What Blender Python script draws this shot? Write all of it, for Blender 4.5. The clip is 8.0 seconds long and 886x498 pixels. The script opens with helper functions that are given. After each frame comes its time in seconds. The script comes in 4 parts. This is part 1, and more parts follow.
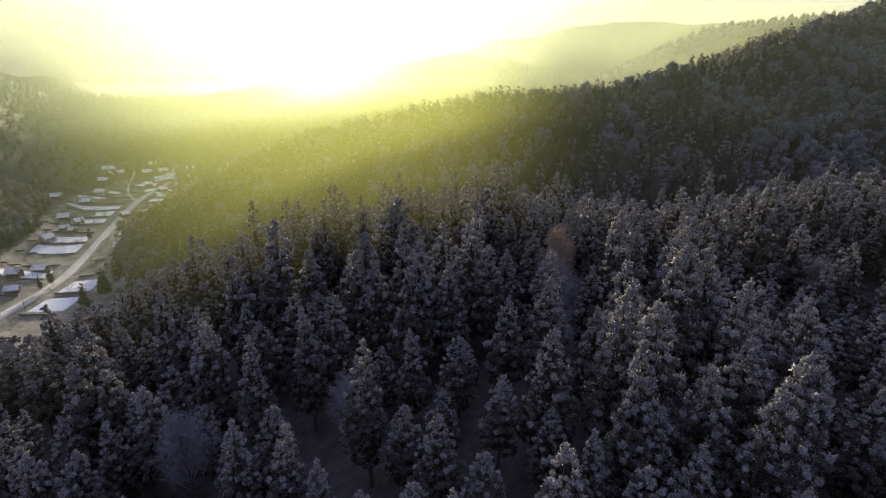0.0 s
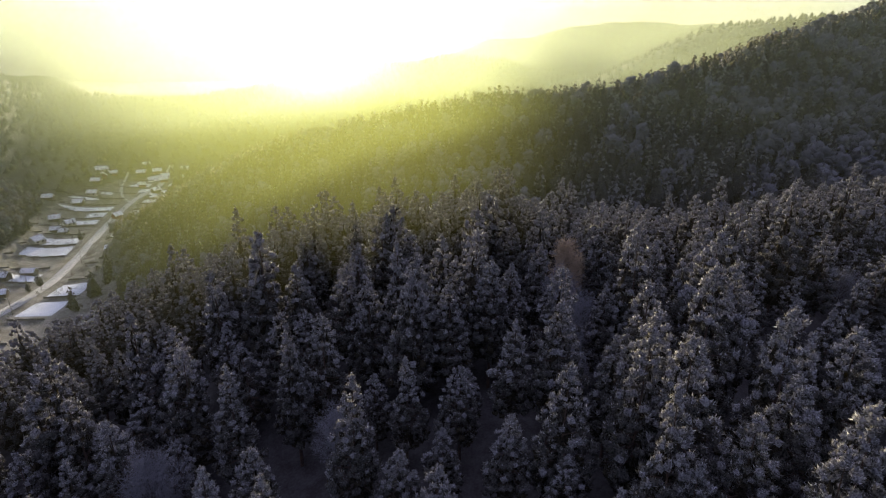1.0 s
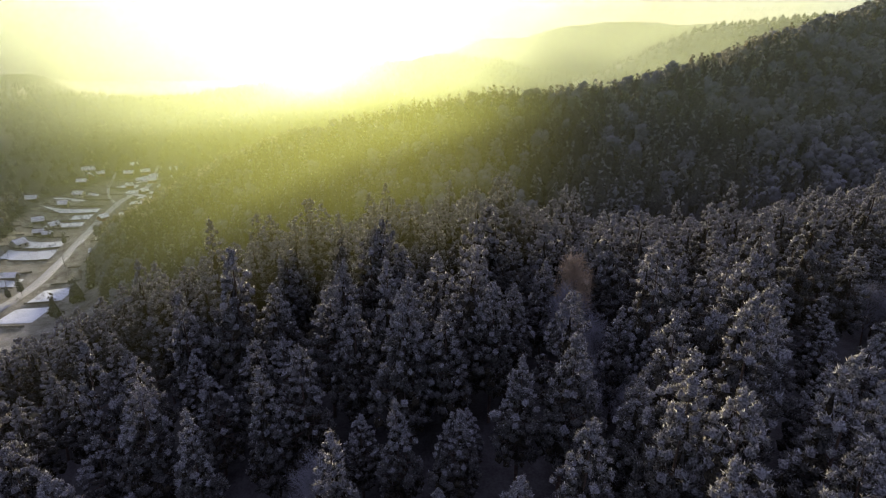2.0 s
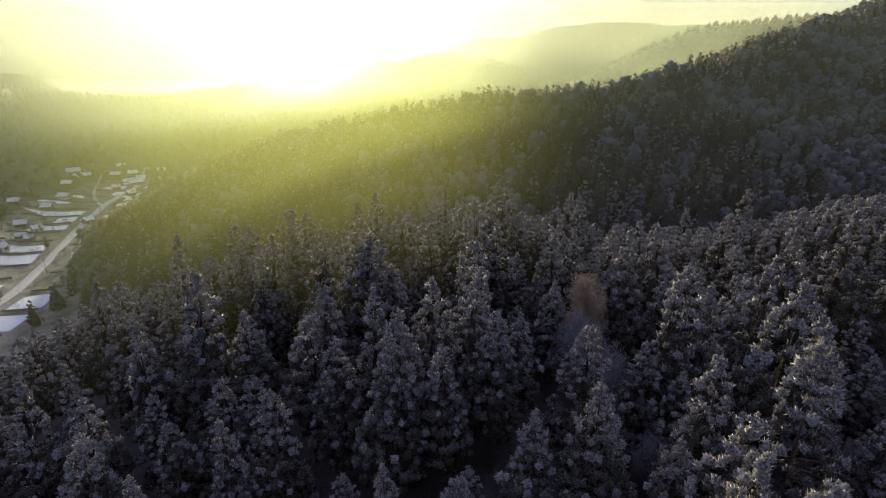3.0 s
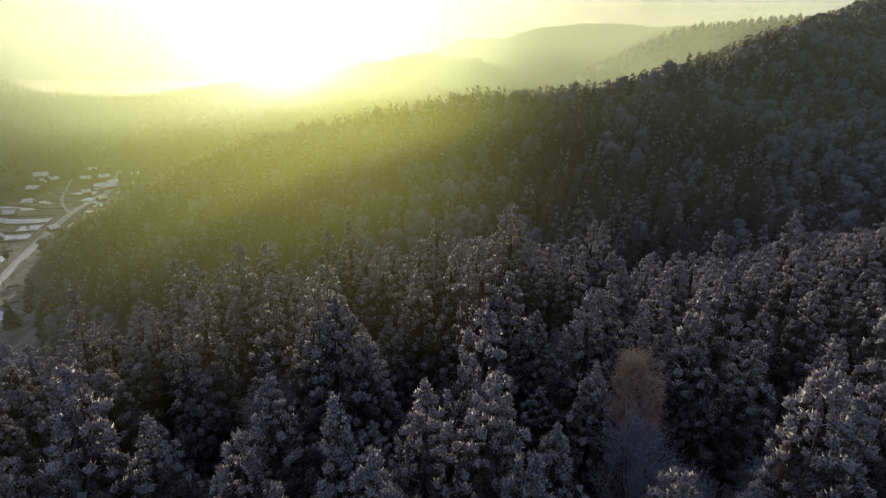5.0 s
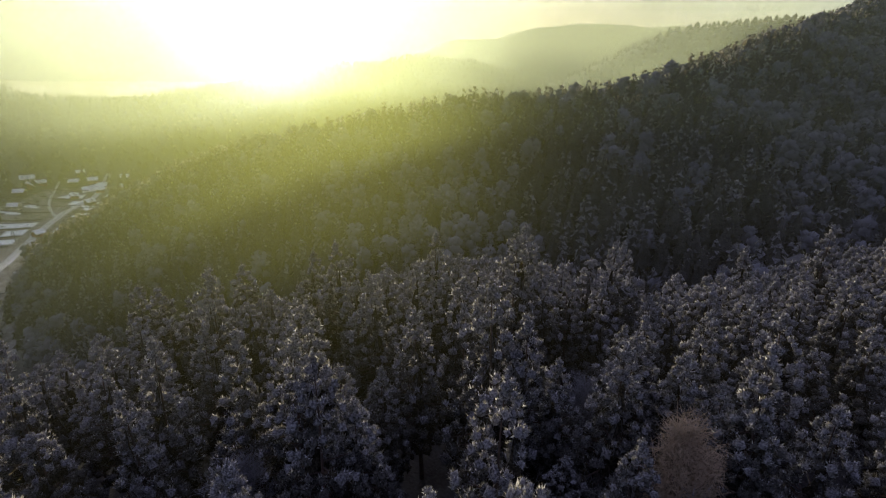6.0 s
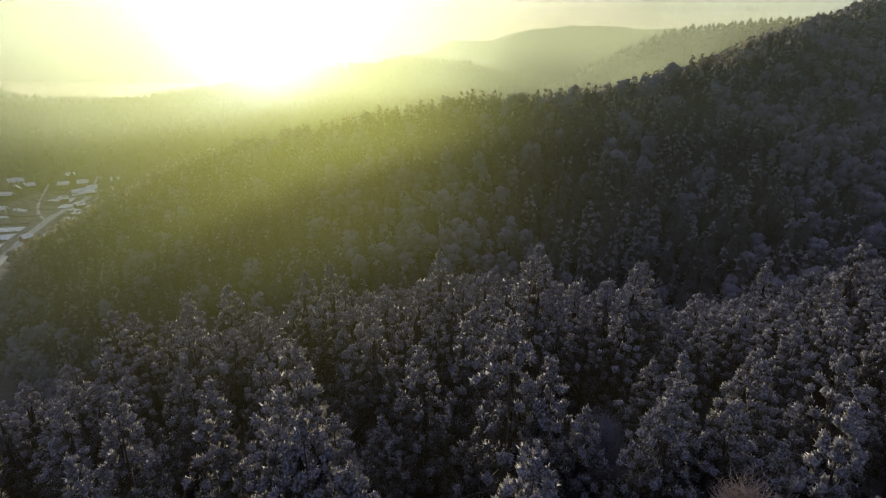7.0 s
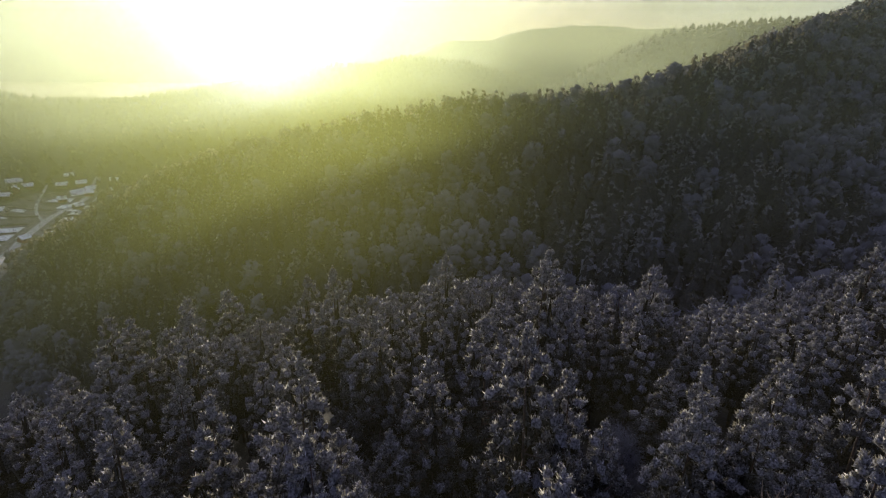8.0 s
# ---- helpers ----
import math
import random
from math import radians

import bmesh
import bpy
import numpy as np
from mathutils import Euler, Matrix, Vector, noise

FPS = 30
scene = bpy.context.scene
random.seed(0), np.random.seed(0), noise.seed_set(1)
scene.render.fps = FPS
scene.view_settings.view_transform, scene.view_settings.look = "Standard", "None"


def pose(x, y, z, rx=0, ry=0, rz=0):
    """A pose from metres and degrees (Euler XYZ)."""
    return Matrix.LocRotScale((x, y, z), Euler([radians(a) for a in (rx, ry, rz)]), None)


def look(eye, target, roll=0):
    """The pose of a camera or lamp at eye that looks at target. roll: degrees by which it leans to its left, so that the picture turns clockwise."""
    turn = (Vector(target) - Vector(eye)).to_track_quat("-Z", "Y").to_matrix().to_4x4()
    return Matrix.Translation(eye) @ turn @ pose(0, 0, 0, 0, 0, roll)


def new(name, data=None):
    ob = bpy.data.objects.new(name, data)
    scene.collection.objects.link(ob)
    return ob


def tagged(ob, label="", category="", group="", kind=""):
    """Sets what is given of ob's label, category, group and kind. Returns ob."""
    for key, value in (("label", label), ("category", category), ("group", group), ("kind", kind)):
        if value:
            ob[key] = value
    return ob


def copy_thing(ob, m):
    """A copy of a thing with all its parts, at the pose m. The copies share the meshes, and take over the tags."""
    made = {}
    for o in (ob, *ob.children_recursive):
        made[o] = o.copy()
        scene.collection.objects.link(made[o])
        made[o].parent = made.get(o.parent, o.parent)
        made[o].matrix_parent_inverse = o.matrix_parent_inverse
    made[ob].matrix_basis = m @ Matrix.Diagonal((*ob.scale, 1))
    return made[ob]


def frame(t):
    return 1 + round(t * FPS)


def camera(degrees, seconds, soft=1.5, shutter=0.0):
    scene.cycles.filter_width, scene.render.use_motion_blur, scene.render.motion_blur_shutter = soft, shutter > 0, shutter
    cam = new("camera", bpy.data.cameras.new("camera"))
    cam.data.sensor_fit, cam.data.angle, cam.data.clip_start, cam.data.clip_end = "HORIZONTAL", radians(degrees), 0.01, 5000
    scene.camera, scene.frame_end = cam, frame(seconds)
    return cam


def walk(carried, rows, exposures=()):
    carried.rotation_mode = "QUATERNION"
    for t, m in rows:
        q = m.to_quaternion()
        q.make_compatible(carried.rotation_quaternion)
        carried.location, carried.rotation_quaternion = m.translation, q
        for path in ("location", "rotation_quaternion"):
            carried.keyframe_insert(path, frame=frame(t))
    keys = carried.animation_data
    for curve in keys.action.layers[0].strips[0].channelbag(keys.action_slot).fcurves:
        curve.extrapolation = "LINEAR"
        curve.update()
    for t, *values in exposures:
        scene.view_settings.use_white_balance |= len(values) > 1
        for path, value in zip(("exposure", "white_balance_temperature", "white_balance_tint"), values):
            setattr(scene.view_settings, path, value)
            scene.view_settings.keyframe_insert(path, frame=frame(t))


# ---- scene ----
cam = camera(83.5, 8.0, soft=1.1)
METRES, EYE, TILT, LEAN, TURN = 45.0, 107.0, -18.7, 0.0, 0.0
ROWS = [
    (0.0, 0.0, 0.0, 0.0, 0.0, -0.0, 0.0),
    (0.5, -0.0024, 0.053, 0.0173, -0.06, 0.0, -0.03),
    (1.0, -0.0041, 0.1064, 0.0343, -0.32, -0.0, -0.0),
    (1.5, -0.0054, 0.1682, 0.0546, -0.7, -0.04, 0.07),
    (3.0, -0.0086, 0.3632, 0.1187, -1.86, -0.05, 0.31),
    (3.5, -0.0096, 0.4376, 0.143, -2.3, -0.03, 0.4),
    (4.0, -0.0103, 0.5086, 0.1652, -2.69, 0.01, 0.49),
    (4.5, -0.0113, 0.5875, 0.1898, -3.1, 0.01, 0.61),
    (6.0, -0.014, 0.8146, 0.2703, -4.05, 0.07, 1.02),
    (6.5, -0.0188, 0.8733, 0.2942, -4.28, 0.12, 1.08),
    (7.0, -0.0255, 0.9116, 0.3102, -4.63, 0.2, 1.14),
    (7.5, -0.0329, 0.9354, 0.3181, -4.78, 0.24, 1.17),
    (8.0, -0.0378, 0.9436, 0.3185, -4.71, 0.2, 1.2),
]
EXPOSURE = 1.2
walk(cam, [(t, pose(0, 0, EYE, TILT, LEAN, TURN) @ pose(METRES * x, METRES * y, METRES * z, 90 + pitch, roll, yaw)) for t, x, y, z, yaw, pitch, roll in ROWS],
     exposures=[(0.0, EXPOSURE + 0.3, 6450, 12), (3.5, EXPOSURE + 0.14, 6400, 12), (8.0, EXPOSURE - 0.28, 6000, 15)])

# ---- sky and sun: a low winter sun ahead over the valley's end, its disc spread wide by the ice haze ----
SUN_ELEVATION, SUN_AZIMUTH = 8.8, 13.0  # degrees over the horizon, degrees to the left of straight ahead
TO_SUN = Vector((-math.sin(radians(SUN_AZIMUTH)) * math.cos(radians(SUN_ELEVATION)),
                 math.cos(radians(SUN_AZIMUTH)) * math.cos(radians(SUN_ELEVATION)), math.sin(radians(SUN_ELEVATION))))
SUN_STRENGTH, SKY_STRENGTH, AUREOLE, ZENITH = 21.0, 0.032, 0.215, 0.36


def make_world():
    world = bpy.data.worlds.new("winter_sky")
    world.use_nodes = True
    n, link = world.node_tree.nodes, world.node_tree.links
    n.clear()
    sky = n.new("ShaderNodeTexSky")
    sky.sky_type, sky.sun_disc = "NISHITA", False
    sky.sun_elevation, sky.sun_rotation = radians(SUN_ELEVATION), radians(SUN_AZIMUTH)
    sky.air_density, sky.dust_density, sky.ozone_density = 1.2, 0.8, 2.5
    base = n.new("ShaderNodeBackground")
    base.inputs["Strength"].default_value = SKY_STRENGTH
    tint = n.new("ShaderNodeMix")
    tint.data_type, tint.blend_type = "RGBA", "MULTIPLY"
    tint.inputs["Factor"].default_value = 1.0
    link.new(sky.outputs[0], tint.inputs["A"])
    tint.inputs["B"].default_value = (1.0, 1.0, 1.05, 1)
    link.new(tint.outputs["Result"], base.inputs["Color"])
    # the bright, hazy aureole round the sun
    co = n.new("ShaderNodeTexCoord")
    dot = n.new("ShaderNodeVectorMath")
    dot.operation = "DOT_PRODUCT"
    link.new(co.outputs["Generated"], dot.inputs[0])
    dot.inputs[1].default_value = TO_SUN
    # the deep blue of the upper sky
    split = n.new("ShaderNodeSeparateXYZ")
    link.new(co.outputs["Generated"], split.inputs[0])
    height = n.new("ShaderNodeMath")
    height.operation, height.use_clamp = "MULTIPLY", True
    link.new(split.outputs["Z"], height.inputs[0])
    height.inputs[1].default_value = 1.0
    depth = n.new("ShaderNodeMath")
    depth.operation = "MULTIPLY"
    link.new(height.outputs[0], depth.inputs[0])
    depth.inputs[1].default_value = ZENITH
    blue = n.new("ShaderNodeBackground")
    blue.inputs["Color"].default_value = (0.52, 0.50, 0.95, 1)
    link.new(depth.outputs[0], blue.inputs["Strength"])
    total = n.new("ShaderNodeAddShader")
    link.new(base.outputs[0], total.inputs[0])
    link.new(blue.outputs[0], total.inputs[1])
    for power, colour, strength in ((260.0, (1.0, 0.98, 0.88), 3.0), (45.0, (1.0, 0.98, 0.86), 0.6), (9.0, (0.93, 0.96, 0.86), 0.34), (1.5, (0.84, 0.90, 1.0), 1.2)):
        top = n.new("ShaderNodeMath")
        top.operation = "MAXIMUM"
        link.new(dot.outputs["Value"], top.inputs[0])
        top.inputs[1].default_value = 0.0
        p = n.new("ShaderNodeMath")
        p.operation = "POWER"
        link.new(top.outputs[0], p.inputs[0])
        p.inputs[1].default_value = power
        k = n.new("ShaderNodeMath")
        k.operation = "MULTIPLY"
        link.new(p.outputs[0], k.inputs[0])
        k.inputs[1].default_value = strength * AUREOLE
        glow = n.new("ShaderNodeBackground")
        glow.inputs["Color"].default_value = (*colour, 1)
        link.new(k.outputs[0], glow.inputs["Strength"])
        add = n.new("ShaderNodeAddShader")
        link.new(total.outputs[0], add.inputs[0])
        link.new(glow.outputs[0], add.inputs[1])
        total = add
    # thin streaks of high cloud
    scale = n.new("ShaderNodeMapping")
    scale.inputs["Scale"].default_value = (2.0, 2.0, 22.0)
    link.new(co.outputs["Generated"], scale.inputs["Vector"])
    cloud = n.new("ShaderNodeTexNoise")
    cloud.inputs["Scale"].default_value = 2.2
    cloud.inputs["Detail"].default_value = 6.0
    link.new(scale.outputs[0], cloud.inputs["Vector"])
    ramp = n.new("ShaderNodeValToRGB")
    ramp.color_ramp.elements[0].position, ramp.color_ramp.elements[0].color = 0.42, (0, 0, 0, 1)
    ramp.color_ramp.elements[1].position, ramp.color_ramp.elements[1].color = 0.72, (1.0, 0.98, 0.9, 1)
    link.new(cloud.outputs["Fac"], ramp.inputs["Fac"])
    veil = n.new("ShaderNodeBackground")
    veil.inputs["Strength"].default_value = 0.10
    link.new(ramp.outputs["Color"], veil.inputs["Color"])
    add = n.new("ShaderNodeAddShader")
    link.new(total.outputs[0], add.inputs[0])
    link.new(veil.outputs[0], add.inputs[1])
    out = n.new("ShaderNodeOutputWorld")
    link.new(add.outputs[0], out.inputs["Surface"])
    scene.world = world


make_world()
sun = new("sun", bpy.data.lights.new("sun", "SUN"))
sun.data.energy, sun.data.angle, sun.data.color = SUN_STRENGTH, radians(8.0), (1.0, 0.87, 0.60)
sun.matrix_world = look(TO_SUN * 100, (0, 0, 0))


# ---- materials ----
def material(name, build):
    m = bpy.data.materials.new(name)
    m.use_nodes = True
    m.node_tree.nodes.clear()
    build(m.node_tree.nodes, m.node_tree.links)
    return m


def mixed(n, link, fac, a, b):
    """A colour between a and b by the socket fac."""
    ramp = n.new("ShaderNodeValToRGB")
    ramp.color_ramp.elements[0].color, ramp.color_ramp.elements[1].color = (*a, 1), (*b, 1)
    link.new(fac, ramp.inputs["Fac"])
    return ramp


def noisy(n, link, size, detail=4.0):
    """Noise over the object's own metres, with features of that size."""
    co = n.new("ShaderNodeTexCoord")
    tex = n.new("ShaderNodeTexNoise")
    tex.inputs["Scale"].default_value, tex.inputs["Detail"].default_value = 1.0 / size, detail
    link.new(co.outputs["Object"], tex.inputs["Vector"])
    return tex


def foliage(a, b, through_light, rough=0.7, passing=(1.0, 1.0, 1.0), grain=0.0):
    """Needles or rime: a colour that varies from tuft to tuft and from tree to tree, part of the light passing through."""
    def build(n, link):
        geo = n.new("ShaderNodeNewGeometry")
        info = n.new("ShaderNodeObjectInfo")
        mean = n.new("ShaderNodeMath")
        mean.operation = "MULTIPLY_ADD"
        link.new(geo.outputs["Random Per Island"], mean.inputs[0])
        mean.inputs[1].default_value = 0.7
        tree = n.new("ShaderNodeMath")
        tree.operation = "MULTIPLY"
        link.new(info.outputs["Random"], tree.inputs[0])
        tree.inputs[1].default_value = 0.3
        link.new(tree.outputs[0], mean.inputs[2])
        colour = mixed(n, link, mean.outputs[0], a, b)
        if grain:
            # noise in the colour stands for shade between the shoots, and their pale ends
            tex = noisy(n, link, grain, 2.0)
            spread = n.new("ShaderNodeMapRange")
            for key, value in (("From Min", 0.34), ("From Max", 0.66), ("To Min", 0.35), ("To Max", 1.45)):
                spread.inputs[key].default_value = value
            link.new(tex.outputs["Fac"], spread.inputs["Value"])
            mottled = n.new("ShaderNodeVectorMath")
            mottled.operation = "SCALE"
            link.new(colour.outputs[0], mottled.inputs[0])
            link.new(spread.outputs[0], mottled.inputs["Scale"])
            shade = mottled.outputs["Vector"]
        else:
            shade = colour.outputs[0]
        dif = n.new("ShaderNodeBsdfDiffuse")
        dif.inputs["Roughness"].default_value = rough
        link.new(shade, dif.inputs["Color"])
        tra = n.new("ShaderNodeBsdfTranslucent")
        warm = n.new("ShaderNodeMix")
        warm.data_type, warm.blend_type = "RGBA", "MULTIPLY"
        warm.inputs["Factor"].default_value = 1.0
        link.new(shade, warm.inputs["A"])
        warm.inputs["B"].default_value = (*passing, 1)
        link.new(warm.outputs["Result"], tra.inputs["Color"])
        mix = n.new("ShaderNodeMixShader")
        mix.inputs[0].default_value = through_light
        link.new(dif.outputs[0], mix.inputs[1])
        link.new(tra.outputs[0], mix.inputs[2])
        out = n.new("ShaderNodeOutputMaterial")
        link.new(mix.outputs[0], out.inputs["Surface"])
    return build


def rough_surface(a, b, size, rough=0.85, bump=0.0):
    def build(n, link):
        tex = noisy(n, link, size, 6.0)
        fine = noisy(n, link, size / 7, 4.0)
        add = n.new("ShaderNodeMath")
        add.operation = "MULTIPLY_ADD"
        link.new(fine.outputs["Fac"], add.inputs[0])
        add.inputs[1].default_value = 0.8
        link.new(tex.outputs["Fac"], add.inputs[2])
        half = n.new("ShaderNodeMath")
        half.operation = "SUBTRACT"
        link.new(add.outputs[0], half.inputs[0])
        half.inputs[1].default_value = 0.4
        colour = mixed(n, link, half.outputs[0], a, b)
        colour.color_ramp.elements[0].position, colour.color_ramp.elements[1].position = 0.3, 0.7
        bsdf = n.new("ShaderNodeBsdfPrincipled")
        link.new(colour.outputs[0], bsdf.inputs["Base Color"])
        bsdf.inputs["Roughness"].default_value = rough
        if bump:
            b_ = n.new("ShaderNodeBump")
            b_.inputs["Strength"].default_value, b_.inputs["Distance"].default_value = 1.0, bump
            link.new(add.outputs[0], b_.inputs["Height"])
            link.new(b_.outputs[0], bsdf.inputs["Normal"])
        out = n.new("ShaderNodeOutputMaterial")
        link.new(bsdf.outputs[0], out.inputs["Surface"])
    return build


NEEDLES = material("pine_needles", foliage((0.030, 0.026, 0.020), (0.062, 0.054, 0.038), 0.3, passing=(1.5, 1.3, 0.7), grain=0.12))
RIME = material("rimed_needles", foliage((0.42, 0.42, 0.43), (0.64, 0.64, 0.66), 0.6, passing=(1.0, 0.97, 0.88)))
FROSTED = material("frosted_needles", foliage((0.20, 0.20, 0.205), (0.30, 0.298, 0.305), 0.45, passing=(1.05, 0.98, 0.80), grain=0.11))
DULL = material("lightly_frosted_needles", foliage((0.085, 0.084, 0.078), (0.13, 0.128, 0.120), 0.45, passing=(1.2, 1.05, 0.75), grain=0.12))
TWIGS = material("rimed_twigs", foliage((0.14, 0.14, 0.15), (0.25, 0.248, 0.265), 0.4))
# one bare tree's sunlit gold is put into its twig colour
GOLDEN = material("sun_gold_twigs", foliage((0.30, 0.23, 0.15), (0.50, 0.40, 0.28), 0.5))
SHRUB = material("shrub_twigs", foliage((0.035, 0.03, 0.022), (0.10, 0.085, 0.07), 0.2))
BARK = material("pine_bark", rough_surface((0.03, 0.022, 0.018), (0.10, 0.06, 0.04), 0.35, 0.9, 0.02))
# the snowy floor is coloured near black for the shade under the trees
FOREST_FLOOR = material("shade_dark_forest_floor", rough_surface((0.022, 0.018, 0.015), (0.055, 0.052, 0.050), 1.6, 0.9, 0.08))
SNOW = material("field_snow", rough_surface((0.50, 0.54, 0.60), (0.70, 0.74, 0.80), 9.0, 0.8, 0.03))
MEADOW = material("frosted_meadow", rough_surface((0.06, 0.052, 0.04), (0.20, 0.19, 0.18), 7.0, 0.9, 0.05))
ASPHALT = material("salted_asphalt", rough_surface((0.30, 0.30, 0.30), (0.44, 0.44, 0.44), 1.5, 0.8, 0.01))
WALLS = [material("weathered_timber", rough_surface((0.09, 0.07, 0.05), (0.20, 0.15, 0.10), 0.6)),
         material("painted_plaster", rough_surface((0.45, 0.42, 0.36), (0.60, 0.56, 0.48), 0.8)),
         material("red_brick", rough_surface((0.20, 0.09, 0.06), (0.30, 0.14, 0.10), 0.5))]
ROOF_SNOW = material("roof_snow", rough_surface((0.66, 0.69, 0.73), (0.84, 0.86, 0.88), 1.5, 0.8, 0.02))
WOOD = material("grey_fence_wood", rough_surface((0.08, 0.07, 0.06), (0.20, 0.17, 0.14), 0.4))


# ---- the shape of the land ----
def ridge(across, along, at, crest_along, crest_z, near, far, soft):
    """A ridge whose crest runs with `across`; near and far are the slopes of its two flanks."""
    centre, top = np.interp(across, at, crest_along), np.interp(across, at, crest_z)
    d = along - centre
    return top - np.where(d < 0, near, far) * (np.sqrt(d * d + soft * soft) - soft)


def waves(x, y):
    return (np.sin(x * 0.043 + 1.3) * np.sin(y * 0.037 + 0.4) + 0.6 * np.sin(x * 0.091 + y * 0.067) + 0.35 * np.sin(x * 0.19 - y * 0.155 + 2.0))


PINE_TALL, FAR_TALL = 15.0, 12.0


def smooth_interp(at, values, width=21):
    """Round off the corners of a profile."""
    fine = np.linspace(at[0], at[-1], 400)
    v = np.interp(fine, at, values)
    v = np.convolve(np.pad(v, width // 2, mode="edge"), np.ones(width) / width, mode="valid")
    return fine, v


NEAR_AT = (-330, -200, -110, -72, -56, -42, -28, -14, 4, 16, 36, 58, 110, 200, 400)
NEAR_X, NEAR_Z = smooth_interp(NEAR_AT, (-10, 15, 50, 71.5, 78.2, 81.6, 87.1, 90.6, 92.5, 92.3, 88.9, 92.2, 94, 98, 104), 11)
_, NEAR_Y = smooth_interp(NEAR_AT, (60, 62, 64, 67, 70, 76, 80, 84, 85, 83, 79, 84, 93, 112, 150), 11)
FAR_X, FAR_Z = smooth_interp((-330, -230, -157, -92, -50, 60, 109, 190, 268, 400, 700, 1200),
                             (-22, 8, 50, 78, 92, 106, 116, 135, 152, 178, 215, 250))
_, FAR_Y = smooth_interp((-330, -230, -157, -92, -50, 60, 109, 190, 268, 400, 700, 1200),
                         (360, 330, 300, 271, 251, 225, 235, 290, 347, 430, 600, 800))


def land(x, y):
    """The ground's height."""
    x, y = np.asarray(x, float), np.asarray(y, float)
    near = ridge(x, y, NEAR_X, NEAR_Y, NEAR_Z - PINE_TALL, 0.07, 0.62, 9) + 0.8 * waves(x, y)
    # the hollow on the valley side of the brow, and the slightly higher shoulder beside it
    hollow = 1 / (1 + np.exp(np.clip((x + 6) / 5, -30, 30))) / (1 + np.exp(np.clip((y - 53) / 4, -30, 30)))
    near = near - 4.4 * hollow + 1.2 * np.exp(-((x - 18) / 16) ** 2 - ((y - 36) / 18) ** 2)
    far = ridge(x, y, FAR_X, FAR_Y, FAR_Z - FAR_TALL, 0.53, 0.42, 9) + 1.6 * waves(x * 0.8, y * 0.8)
    wide = 5 * waves(x * 0.3, y * 0.3)
    left = ridge(y, -x, (-400, 250, 430, 520, 850, 1050, 2000, 3000), (470, 485, 575, 590, 760, 860, 1300, 1700), (110, 116, 118, 120, 118, 110, 100, 100), 0.55, 0.4, 40) + wide
    first = ridge(x, y, (-900, -290, -190, 16, 120, 223, 420), (1150, 960, 960, 970, 965, 957, 930), (20, 102, 121, 150, 140, 116, 70), 0.42, 0.4, 40) + wide
    second = ridge(x, y, (-800, 0, 158, 290, 416, 581, 900, 1500), (1900, 1750, 1738, 1745, 1747, 1742, 1700, 1600), (60, 180, 236, 246, 274, 288, 276, 264), 0.4, 0.4, 60) + wide
    third = ridge(x, y, (150, 262, 366, 519, 800, 1400), (760, 764, 766, 771, 800, 900), (80, 130, 172, 191, 215, 250), 0.4, 0.4, 30) + 0.6 * wide
    floor = 0.6 * waves(x * 0.5, y * 0.5) + np.maximum(0, y - 700) * 0.03
    hills = np.stack([near, far, left, first, second, third, floor])
    soft = 4.0
    return soft * np.log(np.exp(np.clip((hills - hills.max(0)) / soft, -40, 0)).sum(0)) + hills.max(0)


def make_ground():
    def steps(fine_from, fine_to, step, reach):
        mid = list(np.arange(fine_from, fine_to, step))
        s, lo, hi = step, fine_from, fine_to
        left_, right_ = [], []
        while lo > -reach or hi < reach:
            s *= 1.07
            lo, hi = lo - s, hi + s
            left_.append(lo), right_.append(hi)
        return np.array([v for v in left_[::-1] if v > -reach * 1.1] + mid + [v for v in right_ if v < reach * 1.1])
    xs, ys = steps(-400, 200, 5.0, 3600), steps(-20, 620, 5.0, 3600)
    gx, gy = np.meshgrid(xs, ys)
    gz = land(gx, gy)
    verts = np.stack([gx.ravel(), gy.ravel(), gz.ravel()], 1)
    w = len(xs)
    i = np.arange(len(ys) - 1)[:, None] * w + np.arange(w - 1)[None, :]
    faces = np.stack([i, i + 1, i + 1 + w, i + w], -1).reshape(-1, 4)
    me = bpy.data.meshes.new("ground")
    me.from_pydata(verts.tolist(), [], faces.tolist())
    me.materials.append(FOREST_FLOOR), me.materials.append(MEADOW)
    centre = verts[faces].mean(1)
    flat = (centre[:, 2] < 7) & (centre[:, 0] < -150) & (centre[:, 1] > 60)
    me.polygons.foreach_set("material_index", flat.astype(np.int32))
    me.polygons.foreach_set("use_smooth", np.ones(len(faces), bool))
    return tagged(new("ground", me), "snowy hillsides coloured dark for tree shade, and white valley fields", "ground", kind="structure")


make_ground()


# ---- trees ----
def mesh_of(name, verts, faces, slots, index=None):
    me = bpy.data.meshes.new(name)
    verts = np.asarray(verts, np.float32)
    faces = np.asarray(faces, np.int32)
    k = faces.shape[1]
    me.vertices.add(len(verts))
    me.vertices.foreach_set("co", verts.ravel())
    me.loops.add(faces.size)
    me.loops.foreach_set("vertex_index", faces.ravel())
    me.polygons.add(len(faces))
    me.polygons.foreach_set("loop_start", np.arange(0, faces.size, k, dtype=np.int32))
    me.polygons.foreach_set("loop_total", np.full(len(faces), k, np.int32))
    for m in slots:
        me.materials.append(m)
    if index is not None:
        me.polygons.foreach_set("material_index", np.asarray(index, np.int32))
    me.update(calc_edges=True)
    return me


